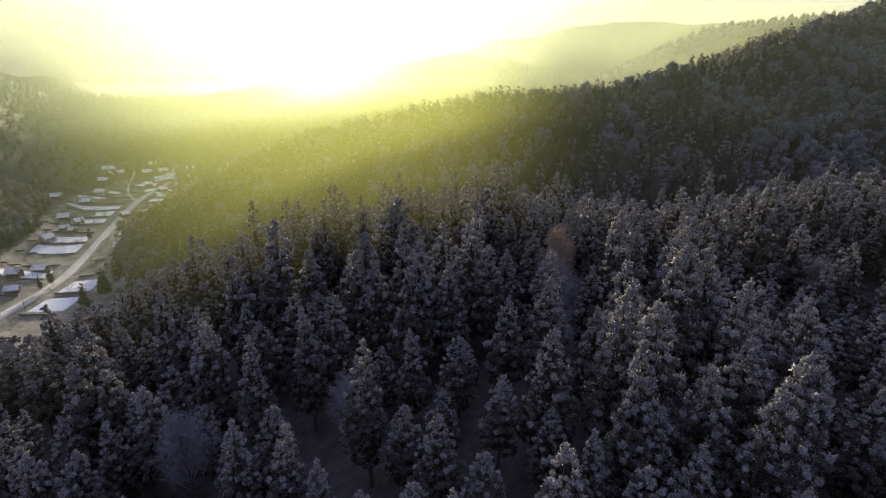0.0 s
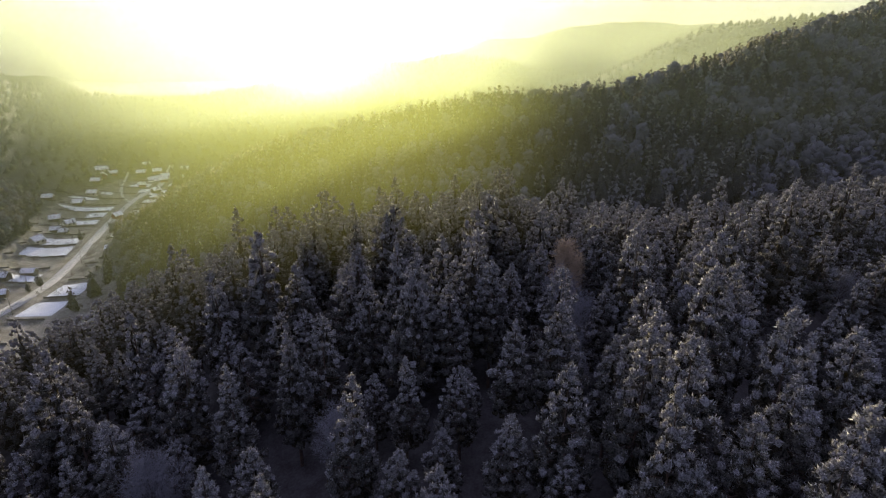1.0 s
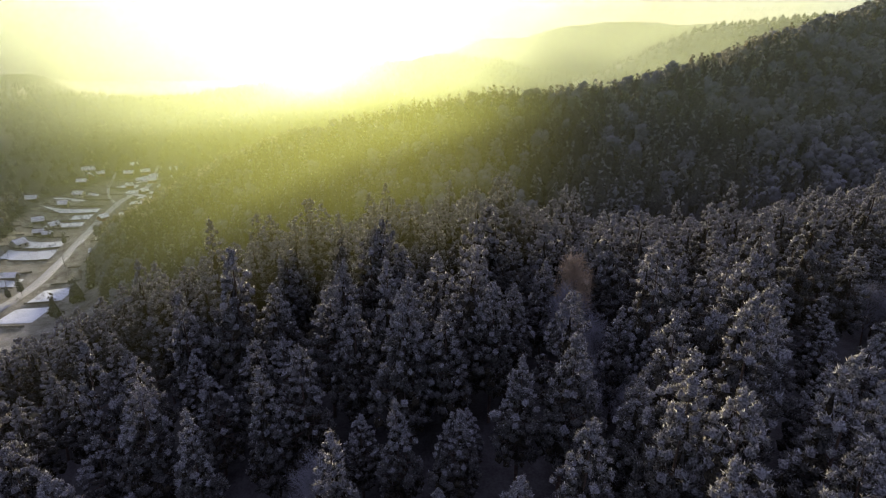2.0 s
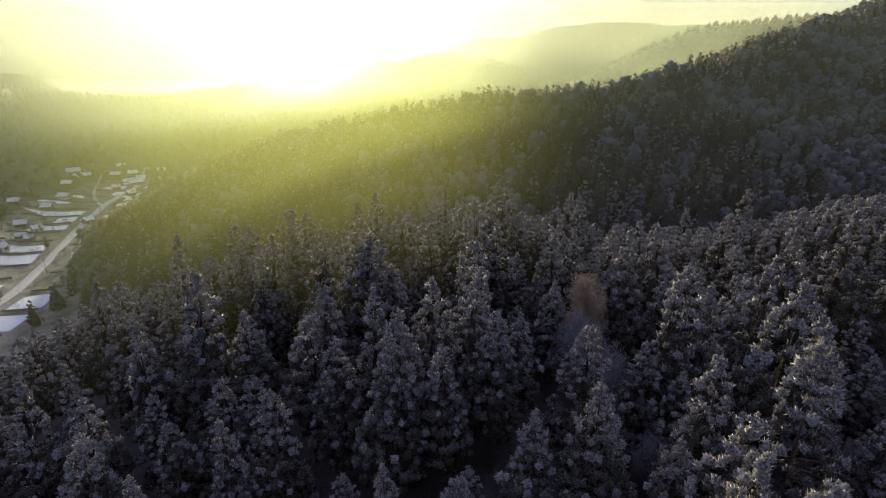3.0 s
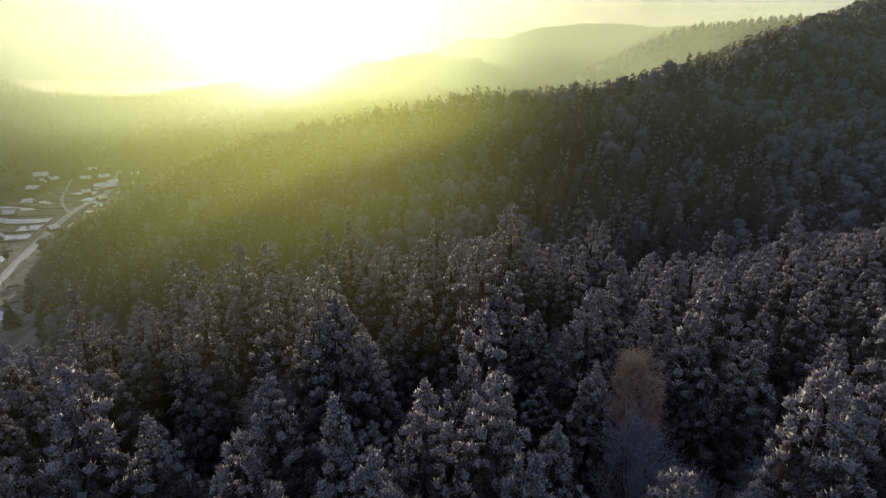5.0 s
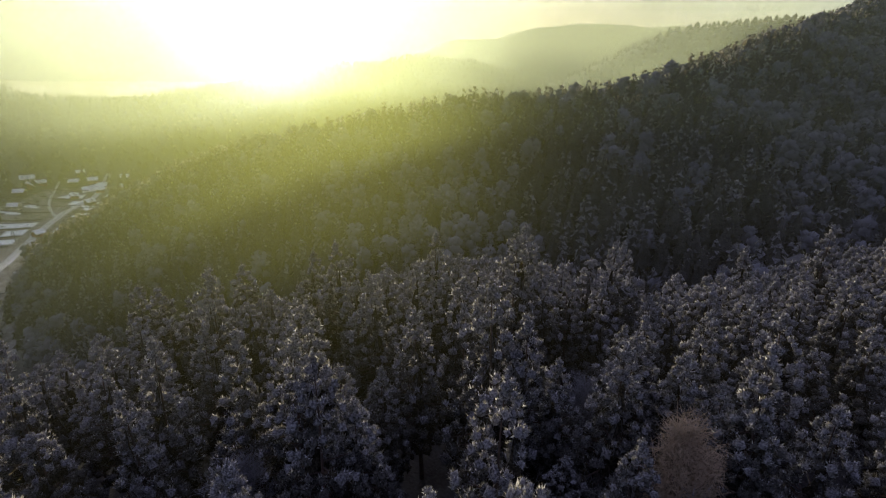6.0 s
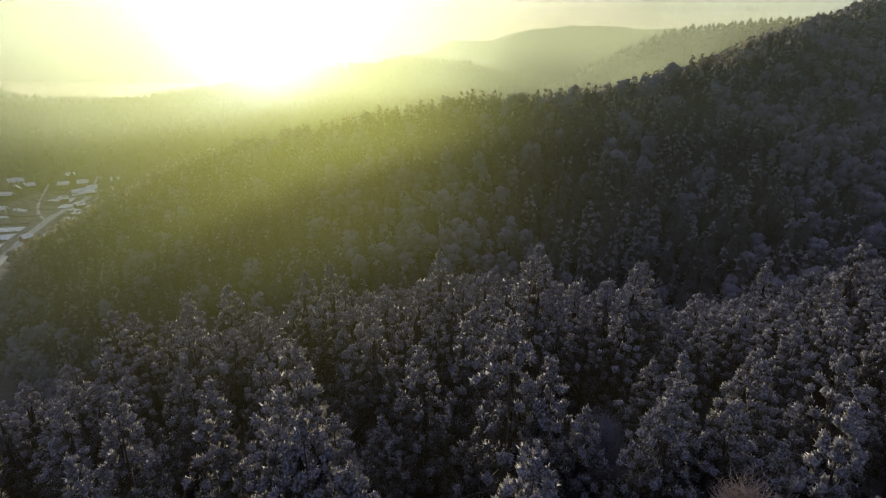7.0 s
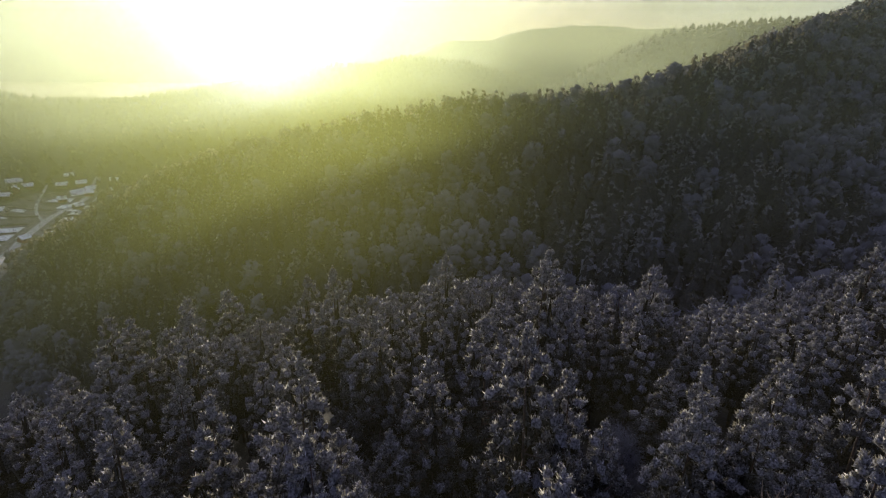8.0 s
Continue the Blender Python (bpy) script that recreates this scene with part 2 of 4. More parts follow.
def tube(points, radii, sides):
    """A tapered tube along points, as triangles."""
    points, radii = np.asarray(points, float), np.asarray(radii, float)
    verts, faces = [], []
    for i, (p, r) in enumerate(zip(points, radii)):
        d = points[min(i + 1, len(points) - 1)] - points[max(i - 1, 0)]
        d = d / (np.linalg.norm(d) + 1e-9)
        a = np.cross(d, (0.3, 0.9, 0.2) if abs(d[2]) > 0.5 else (0, 0, 1.0))
        a /= np.linalg.norm(a) + 1e-9
        b = np.cross(d, a)
        for k in range(sides):
            t = 2 * math.pi * k / sides
            verts.append(p + r * (math.cos(t) * a + math.sin(t) * b))
        if i:
            for k in range(sides):
                q, s = (i - 1) * sides + k, (i - 1) * sides + (k + 1) % sides
                faces += [(q, s, s + sides), (q, s + sides, q + sides)]
    return np.array(verts), np.array(faces, int)


def pine(seed, tall, wide, whorls, lumps, tufts, size, pad, bare=0.25, point=1.0, limbs=True):
    """A pine: a bare lower stem, whorls of limbs that droop below and rise above, each ending in rounded pads of needle
    tufts, frosted where they face the open sky; the shade low down and within is put into the needle colour.
    """
    rng = np.random.default_rng(seed)
    bend = rng.normal(size=2) * 0.2
    zs = np.linspace(0, 1, 7 if limbs else 2)
    stem = np.stack([bend[0] * np.sin(zs * 2.6), bend[1] * np.sin(zs * 2.1), zs * tall * 0.97], 1)
    stem[0, 2] = -0.6
    trunk = tube(stem, 0.19 * (tall / 15) * (1.04 - zs), 7 if limbs else 3)
    limb_v, limb_f, at, outs, high, far, big, off = [], [], [], [], [], [], [], 0
    lean = rng.uniform(0, 6.28)
    for level in range(whorls):
        k0 = (level + 0.5) / whorls
        many = 6 if k0 < 0.5 else 5 if k0 < 0.8 else 4
        lush = rng.uniform(0.86, 1.12)
        for b in range(many):
            k = min(0.985, max(0.0, k0 + 0.25 * rng.normal() / whorls))
            h = bare + (0.965 - bare) * k
            az = b * 2 * math.pi / many + level * 0.83 + rng.normal() * 0.25
            lopsided = 1 + 0.13 * math.cos(az - lean)
            reach = wide * (1.02 - k) ** (0.78 * point) * min(1, 0.60 + 2.2 * k) * lush * lopsided * rng.uniform(0.72, 1.14)
            o = np.array([math.cos(az), math.sin(az), 0.0])
            side = np.array([-o[1], o[0], 0.0])
            start = np.array([np.interp(h, zs, stem[:, 0]), np.interp(h, zs, stem[:, 1]), h * tall])
            rise = (-0.34 + 0.95 * k) * reach
            t = np.array([0, 0.55, 1.0])[:, None]
            pts = start + o * reach * t + np.array([0, 0, 1.0]) * (rise * t + 0.18 * reach * t ** 3)
            if limbs and k < 0.5:
                v, f = tube(pts[::2], 0.045 * (1.2 - t[::2, 0]) * (0.4 + reach / wide), 3)
                limb_v.append(v), limb_f.append(f + off)
                off += len(v)
            n = max(1, round(lumps * (0.25 + 0.9 * reach / wide)))
            for c in range(n):
                s = 0.95 if c == 0 else rng.uniform(0.45, 0.98)
                p = np.array([np.interp(s, t[:, 0], pts[:, i]) for i in range(3)])
                across = 0.0 if c == 0 else rng.choice((-1, 1)) * rng.uniform(0.25, 1.0) * (0.10 + 0.44 * reach)
                at.append(p + side * across + (0, 0, rng.normal() * 0.06 - 0.12 * abs(across)))
                w = o * (0.35 + 0.65 * s) * (1.05 - 0.75 * k) + side * across * 0.45 + np.array([0, 0, 0.30 + 0.75 * k])
                outs.append(w / np.linalg.norm(w)), high.append(k), far.append(s)
                big.append(rng.uniform(0.75, 1.25) * (0.30 + 0.70 * (reach / wide) ** 0.8))
    for q in range(5):
        at.append(stem[-1] + (0, 0, 0.22 - 0.27 * q)), outs.append(np.array([0, 0, 1.0])), high.append(1.0), far.append(1.0), big.append((0.09 + 0.065 * q) / pad)
    at, outs, high, far = np.array(at), np.array(outs), np.array(high), np.array(far)
    big = np.array(big)[:, None] * pad
    n = len(at)

    # each pad: a rounded mass of needles, paler high up and far out
    a = np.cross(outs, rng.normal(size=(n, 3)))
    a /= np.linalg.norm(a, axis=1, keepdims=True) + 1e-9
    b2 = np.cross(outs, a)
    rows = []
    for height, girth in ((-0.55, 0.42), (0.22, 0.95)):
        for q in range(4):
            t = 1.5708 * q + 0.78 * (height > 0)
            rows.append(at + (outs * height + (math.cos(t) * a + math.sin(t) * b2) * girth * rng.uniform(0.8, 1.2, (n, 1))) * big)
    v0 = np.stack(rows + [at + outs * big * rng.uniform(0.95, 1.4, (n, 1))], 1)
    n0 = v0 - at[:, None] + outs[:, None] * big[:, None] * 0.25
    n0 = n0 / (np.linalg.norm(n0, axis=2, keepdims=True) + 1e-9)
    belt = [f for q in range(4) for f in ((q, (q + 1) % 4, 4 + q), ((q + 1) % 4, 4 + (q + 1) % 4, 4 + q))] + [(4 + q, 4 + (q + 1) % 4, 8) for q in range(4)]
    f0 = (np.array(belt)[None] + (np.arange(n) * 9)[:, None, None]).reshape(-1, 3)
    # frost high and outside, crown shade low and inside, both given as colour
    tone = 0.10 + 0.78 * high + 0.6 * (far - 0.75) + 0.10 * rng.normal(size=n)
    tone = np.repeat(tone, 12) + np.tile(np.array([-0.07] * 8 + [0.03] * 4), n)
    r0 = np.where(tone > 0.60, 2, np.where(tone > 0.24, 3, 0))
    # the shoots that stand out of it all round its open side, furred with rime
    c, o = np.repeat(at, tufts, 0), np.repeat(outs, tufts, 0)
    R, up, reach_ = np.repeat(big, tufts, 0), np.repeat(high, tufts), np.repeat(far, tufts)
    m = len(c)
    d = rng.normal(size=c.shape) * 0.75 + 0.45 * o + (0, 0, 0.30)
    d /= np.linalg.norm(d, axis=1, keepdims=True)
    w = d + 0.30 * o + (0, 0, 0.30) + 0.25 * rng.normal(size=c.shape)
    w /= np.linalg.norm(w, axis=1, keepdims=True)
    side = np.cross(w, rng.normal(size=(m, 3)))
    side /= np.linalg.norm(side, axis=1, keepdims=True) + 1e-9
    root = c + d * R * rng.uniform(0.70, 0.95, (m, 1))
    r = size * rng.uniform(0.7, 1.3, (m, 1)) * np.clip(R / (0.55 * pad), 0.38, 1.15)
    v1 = np.stack([root - side * r * 0.19, root + side * r * 0.19, root + w * r * rng.uniform(0.55, 1.15, (m, 1))], 1)
    f1 = np.arange(3 * m).reshape(m, 3)
    face = np.cross(v1[:, 1] - v1[:, 0], v1[:, 2] - v1[:, 0])
    turn = (face * d).sum(1) < 0
    f1[turn] = f1[turn][:, ::-1]
    n1 = np.repeat(d + 0.3 * w, 3, 0)
    # rime on upper, outer shoots; low, inner ones take the shade-dark colours
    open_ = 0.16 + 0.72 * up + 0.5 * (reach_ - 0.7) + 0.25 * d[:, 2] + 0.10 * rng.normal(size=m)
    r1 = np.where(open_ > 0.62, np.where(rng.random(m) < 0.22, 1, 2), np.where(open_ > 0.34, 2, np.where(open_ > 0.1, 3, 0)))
    inner = skirts(rng, tall * 0.86, wide * 0.42, bare + 0.02, 12 if limbs else 4, 7 if limbs else 5, point, 1.5)
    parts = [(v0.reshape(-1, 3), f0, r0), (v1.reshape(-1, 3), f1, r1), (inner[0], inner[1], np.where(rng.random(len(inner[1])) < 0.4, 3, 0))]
    normals = [n0.reshape(-1, 3), n1.reshape(-1, 3), inner[2]]
    if limbs:
        parts.append((np.vstack(limb_v), np.vstack(limb_f), np.full(sum(map(len, limb_f)), 4)))
        normals.append(np.zeros((off, 3)))
    vs, fs, ms, off = [], [], [], 0
    for v, f, s in parts:
        vs.append(v), fs.append(f + off), ms.append(s)
        off += len(v)
    nn = np.vstack(normals)
    size_ = np.linalg.norm(nn, axis=1, keepdims=True)
    return trunk, (np.vstack(vs), np.vstack(fs), np.concatenate(ms), np.where(size_ > 0.01, nn / np.maximum(size_, 1e-6), 0.0))


def skirts(rng, tall, wide, low, tiers, sides, point=1.0, steep=2.3):
    """Ragged skirts of needles, one over the other, narrowing to the tip; with soft outward normals."""
    vs, fs, ns = [], [], []
    for k in range(tiers):
        h = low + (0.94 - low) * k / tiers
        q = np.arange(sides) * 2 * math.pi / sides + rng.random() * 6
        r = wide * (1.0 - k / tiers) ** (0.8 * point) * rng.uniform(0.65, 1.25, sides)
        ring = np.stack([r * np.cos(q), r * np.sin(q), tall * (h + rng.uniform(-0.04, 0.03, sides))], 1)
        peak = tall * min(1.0, h + steep * (0.94 - low) / tiers)
        o = len(vs) * (sides + 1)
        vs.append(np.vstack([ring, [[0.1 * rng.normal(), 0.1 * rng.normal(), peak]]]))
        ns.append(np.vstack([np.stack([np.cos(q), np.sin(q), np.full(sides, 0.55)], 1), [[0, 0, 1.0]]]))
        fs += [(o + j, o + (j + 1) % sides, o + sides) for j in range(sides)]
    return np.vstack(vs), np.array(fs), np.vstack(ns)


def spire(seed, tall, wide, tiers=3, sides=5, low=0.18, frost=0.25):
    """A pine too far off to show its shoots."""
    rng = np.random.default_rng(seed)
    v, f, n = skirts(rng, tall, wide, low, tiers, sides)
    up = np.repeat(np.arange(tiers) / tiers, sides)
    slot = np.where(rng.random(len(f)) < 0.30 - 0.25 * up, 0, np.where(rng.random(len(f)) < frost + 0.3 * up, 2, 3))
    return tube(((0, 0, -0.5), (0, 0, tall * 0.5)), (0.2, 0.1), 3), (v, f, slot, n)


def brush(seed, tall, wide, many, frost):
    """A pine on a far slope: a ragged cone of boughs, paler towards the tip by its share of frost."""
    rng = np.random.default_rng(seed)
    k = rng.random(many) ** 1.2
    az = rng.random(many) * 2 * math.pi
    r = wide * (1.02 - k) ** 0.55 * rng.uniform(0.6, 1.0, many)
    at = np.stack([r * np.cos(az), r * np.sin(az), tall * (0.10 + 0.88 * k)], 1)
    out = np.stack([np.cos(az), np.sin(az), np.full(many, 0.7)], 1) + 0.15 * rng.normal(size=(many, 3))
    out /= np.linalg.norm(out, axis=1, keepdims=True)
    big = (0.6 + 0.75 * (1 - k)) * rng.uniform(0.75, 1.25, many)
    a = np.cross(out, rng.normal(size=(many, 3)))
    a /= np.linalg.norm(a, axis=1, keepdims=True)
    b = np.cross(out, a)
    v = np.stack([at + big[:, None] * (math.cos(q) * a + math.sin(q) * b + rng.normal(size=(many, 1)) * 0.3 * out) for q in (0, 2.1, 4.2)], 1).reshape(-1, 3)
    slot = np.where(k + 0.2 * rng.normal(size=many) > 1 - frost, 2, np.where(k < 0.18, 0, 3))
    core = skirts(rng, tall * 0.88, wide * 0.85, 0.1, 3, 6, 0.75)
    vs, fs = np.vstack([v, core[0]]), np.vstack([np.arange(3 * many).reshape(-1, 3), core[1] + 3 * many])
    return tube(((0, 0, -0.5), (0, 0, tall * 0.6)), (0.2, 0.08), 3), (vs, fs, np.concatenate([slot, np.full(len(core[1]), 3)]), np.vstack([np.repeat(out, 3, 0), core[2]]))


def birch(seed, tall, wide, limbs, twigs, thin, boughs=True):
    """A bare broadleaf tree: rising boughs that fork into a rounded crown of fine twigs, furred with rime."""
    rng = np.random.default_rng(seed)
    zs = np.linspace(0, 1, 6)
    stem = np.stack([0.3 * np.sin(zs * 3 + seed), 0.3 * np.sin(zs * 2.4), zs * tall * 0.9], 1)
    stem[0, 2] = -0.6
    trunk = tube(stem, 0.15 * (tall / 13) * (1.05 - zs), 6)
    middle = np.array([0, 0, 0.62 * tall])
    vs, fs, off, tips, ways = [], [], 0, [], []
    for b in range(limbs):
        k = (b + rng.random()) / limbs
        h = 0.26 + 0.56 * k
        az = b * 2.39996 + rng.normal() * 0.4
        lift = math.radians(-5 + 88 * k ** 1.2 + rng.normal() * 9)
        o = np.array([math.cos(az), math.sin(az), 0.0])
        goal = middle + (o * wide * math.cos(lift) + np.array([0, 0, 0.36 * tall * math.sin(lift)])) * rng.uniform(0.72, 1.0)
        start = np.array([np.interp(h, zs, stem[:, 0]), np.interp(h, zs, stem[:, 1]), h * tall * 0.9])
        t = np.array([0, 0.35, 0.7, 1.0])[:, None]
        pts = start + (goal - start) * t + np.array([0, 0, 1.0]) * 0.10 * tall * (t ** 2 - t)
        v, f = tube(pts, 0.05 * (1.15 - t[:, 0]), 3)
        vs.append(v), fs.append(f + off)
        off += len(v)
        for _ in range(twigs):
            s = rng.uniform(0.35, 1.0) ** 0.7
            tips.append([np.interp(s, t[:, 0], pts[:, i]) + rng.normal() * 0.12 * wide for i in range(3)])
            w = rng.normal(size=3) * 0.7 + o * 0.4 + (0, 0, 0.5)
            ways.append(w / np.linalg.norm(w) * rng.uniform(0.5, 1.25) * (0.16 * wide + 0.4))
    tips, ways = np.array(tips), np.array(ways)
    side = np.cross(ways, rng.normal(size=ways.shape))
    side /= np.linalg.norm(side, axis=1, keepdims=True)
    n = len(tips)
    tw = np.stack([tips - side * thin, tips + side * thin, tips + ways], 1).reshape(-1, 3)
    f0 = np.arange(3 * n).reshape(n, 3)
    out = tips - middle + (0, 0, 0.25 * tall)
    out /= np.linalg.norm(out, axis=1, keepdims=True)
    face = np.cross(tw[1::3] - tw[0::3], tw[2::3] - tw[0::3])
    turn = (face * out).sum(1) < 0
    f0[turn] = f0[turn][:, ::-1]
    soft = np.repeat(out, 3, 0)
    if not boughs:
        return tube(((0, 0, -0.6), (0, 0, tall * 0.8)), (0.16, 0.05), 3), (tw, f0, np.zeros(n, int), soft)
    lv, lf = np.vstack(vs), np.vstack(fs)
    return trunk, (np.vstack([tw, lv]), np.vstack([f0, lf + 3 * n]), np.concatenate([np.zeros(n, int), np.ones(len(lf), int)]), np.vstack([soft, np.zeros((off, 3))]))


def rimed_crown(seed, tall, wide):
    """A bare broadleaf tree on a far slope: a rounded crown of soft clumps of rimed twigs, with loose twigs about them."""
    rng = np.random.default_rng(seed)
    vs, fs, ns, off = [], [], [], 0
    for c in range(9):
        az, k = c * 2.4 + rng.normal() * 0.3, (c + 0.5) / 9
        far = wide * 0.58 * math.sqrt(1 - k * k * 0.9) * rng.uniform(0.6, 1.1)
        at = np.array([far * math.cos(az), far * math.sin(az), tall * (0.42 + 0.45 * k)])
        r = wide * rng.uniform(0.34, 0.52)
        ring = [at + r * np.array([math.cos(q), math.sin(q), 0]) * rng.uniform(0.8, 1.15) + (0, 0, z * r) for z in (-0.5, 0.4) for q in np.arange(4) * 1.571 + z]
        v = np.array(ring + [at + (0, 0, r * 1.05)])
        belt = [f for q in range(4) for f in ((q, (q + 1) % 4, 4 + q), ((q + 1) % 4, 4 + (q + 1) % 4, 4 + q))] + [(4 + q, 4 + (q + 1) % 4, 8) for q in range(4)]
        vs.append(v), fs.append(np.array(belt) + off)
        n = (v - at) / r * 0.7 + (at - (0, 0, 0.55 * tall)) / wide * 0.5 + (0, 0, 0.2)
        ns.append(n / np.linalg.norm(n, axis=1, keepdims=True))
        off += 9
    m = 36
    d = rng.normal(size=(m, 3)) + (0, 0, 0.6)
    d /= np.linalg.norm(d, axis=1, keepdims=True)
    root = np.array([0, 0, 0.64 * tall]) + d * (wide * 0.75, wide * 0.75, 0.24 * tall)
    side = np.cross(d, rng.normal(size=(m, 3)))
    side /= np.linalg.norm(side, axis=1, keepdims=True)
    vs.append(np.stack([root - side * 0.22, root + side * 0.22, root + d * rng.uniform(0.9, 1.7, (m, 1))], 1).reshape(-1, 3))
    fs.append(np.arange(3 * m).reshape(m, 3) + off)
    ns.append(np.repeat(d, 3, 0))
    f = np.vstack(fs)
    return tube(((0, 0, -0.6), (0, 0, tall * 0.6)), (0.16, 0.08), 3), (np.vstack(vs), f, np.zeros(len(f), int), np.vstack(ns))


def planted(rng, x0, x1, y0, y1, gap, keep):
    """Places on a jittered grid, of which keep(x, y) is true."""
    gx, gy = np.meshgrid(np.arange(x0, x1, gap), np.arange(y0, y1, gap))
    gx = gx + (np.arange(gx.shape[0]) % 2)[:, None] * gap / 2
    p = np.stack([gx.ravel(), gy.ravel()], 1) + rng.uniform(-0.36, 0.36, (gx.size, 2)) * gap
    return p[keep(p[:, 0], p[:, 1])]


def tree_thing(name, label, model, slots, at, group):
    base = tagged(new(name), label, "tree", group)
    trunk = new("trunk", mesh_of("trunk", *model[0], [BARK]))
    crown = new("crown", mesh_of("crown", *model[1][:2], slots, model[1][2]))
    if len(model[1]) > 3:
        crown.data.normals_split_custom_set_from_vertices(model[1][3].tolist())
    for o in (trunk, crown):
        o.parent = base
    base.matrix_basis = at
    return base


def woods(name, label, models, places, tall, rng, slots, spread=0.22):
    """Trees beyond counting, as one mesh."""
    vs, fs, ms, ns, off = [], [], [], [], 0
    pick = rng.integers(0, len(models), len(places))
    for k, (trunk, crown) in enumerate(models):
        mine = places[pick == k]
        if not len(mine):
            continue
        v0 = np.vstack([crown[0], trunk[0]])
        f0 = np.vstack([crown[1], trunk[1] + len(crown[0])])
        m0 = np.concatenate([crown[2], np.full(len(trunk[1]), len(slots) - 1)])
        a = rng.uniform(0, 2 * math.pi, len(mine))
        s = tall * (1 + spread * rng.uniform(-1, 1, len(mine))) / v0[:, 2].max()
        w = s * rng.uniform(0.85, 1.2, len(mine))
        x = (v0[None, :, 0] * np.cos(a)[:, None] - v0[None, :, 1] * np.sin(a)[:, None]) * w[:, None] + mine[:, 0][:, None]
        y = (v0[None, :, 0] * np.sin(a)[:, None] + v0[None, :, 1] * np.cos(a)[:, None]) * w[:, None] + mine[:, 1][:, None]
        z = v0[None, :, 2] * s[:, None] + land(mine[:, 0], mine[:, 1])[:, None]
        vs.append(np.stack([x, y, z], -1).reshape(-1, 3))
        fs.append((f0[None] + (np.arange(len(mine)) * len(v0))[:, None, None]).reshape(-1, 3) + off)
        ms.append(np.tile(m0, len(mine)))
        if len(crown) > 3:
            q = np.vstack([crown[3], np.zeros((len(trunk[0]), 3))])
            ns.append(np.stack([q[None, :, 0] * np.cos(a)[:, None] - q[None, :, 1] * np.sin(a)[:, None], q[None, :, 0] * np.sin(a)[:, None] + q[None, :, 1] * np.cos(a)[:, None],
                                np.repeat(q[None, :, 2], len(mine), 0)], -1).reshape(-1, 3))
        off += len(mine) * len(v0)
    me = mesh_of(name, np.vstack(vs), np.vstack(fs), slots, np.concatenate(ms))
    if ns:
        me.normals_split_custom_set_from_vertices(np.vstack(ns).tolist())
    return tagged(new(name, me), label, "forest", kind="stuff")


RNG = np.random.default_rng(7)
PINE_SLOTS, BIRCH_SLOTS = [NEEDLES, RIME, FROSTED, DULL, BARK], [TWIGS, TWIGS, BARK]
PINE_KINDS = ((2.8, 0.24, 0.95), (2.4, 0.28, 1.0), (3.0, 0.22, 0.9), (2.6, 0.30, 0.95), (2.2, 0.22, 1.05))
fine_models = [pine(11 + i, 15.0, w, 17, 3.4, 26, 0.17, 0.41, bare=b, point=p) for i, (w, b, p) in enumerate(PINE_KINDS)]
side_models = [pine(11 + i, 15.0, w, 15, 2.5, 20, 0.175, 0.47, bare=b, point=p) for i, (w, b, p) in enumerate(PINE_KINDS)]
near_birches = [birch(71 + i, 12.0, 2.7, 34, 110, 0.018) for i in range(2)]
golden_crown = birch(77, 12.0, 1.9, 40, 120, 0.022)
FLANK_KINDS = ((2.9, 0.9), (2.6, 1.0), (3.2, 0.85), (2.7, 0.95))
mid_models = [pine(31 + i, 15.0, w, 7, 0.8, 6, 0.45, 0.9, bare=0.28, point=p, limbs=False) for i, (w, p) in enumerate(FLANK_KINDS)]
flank_models = [pine(41 + i, 15.0, w, 13, 1.5, 13, 0.19, 0.56, bare=0.28, point=p, limbs=False) for i, (w, p) in enumerate(FLANK_KINDS)]
far_models = [brush(51 + i, 12.0, w, 46, f) for i, (w, f) in enumerate(((2.9, 0.0), (2.5, 0.25), (3.3, 0.1), (2.7, 0.9), (3.0, 0.0), (2.8, 0.3)))]
far_birches = [birch(81 + i, 11.5, 3.5, 15, 9, 0.17, False) for i in range(3)]
rimed_models = [rimed_crown(91 + i, 11.5, w) for i, w in enumerate((2.8, 3.3, 2.4, 3.0))]
tiny_models = [spire(61 + i, 12.0, 5.5) for i in range(4)]

# pines and birches that stand out, by the places of their tops
FRONT_PINES = ((20.4, 25.5, 89.8), (14.2, 26.8, 87.9), (22.4, 27.6, 91.7), (17.9, 28.0, 89.6), (13.0, 28.4, 91.8), (-0.6, 30.2, 83.9), (7.7, 31.2, 86.1), (14.8, 31.4, 90.6), (22.6, 31.6, 90.9), (13.6, 33.3, 91.4), (8.1, 33.6, 89.6), (-18.4, 34.9, 81.1), (22.8, 35.0, 91.0), (28.3, 35.0, 91.9), (-6.3, 35.1, 86.9), (14.9, 36.1, 92.3), (13.5, 39.3, 91.5), (20.1, 40.5, 91.7), (9.4, 41.8, 91.2), (-17.8, 42.0, 83.5), (16.5, 42.3, 91.8), (6.2, 42.5, 91.0), (-34.9, 44.7, 79.6), (-36.8, 44.9, 80.4), (-13.9, 45.0, 84.8), (25.8, 45.0, 92.3), (-38.7, 45.1, 79.9), (-24.0, 45.6, 82.6))
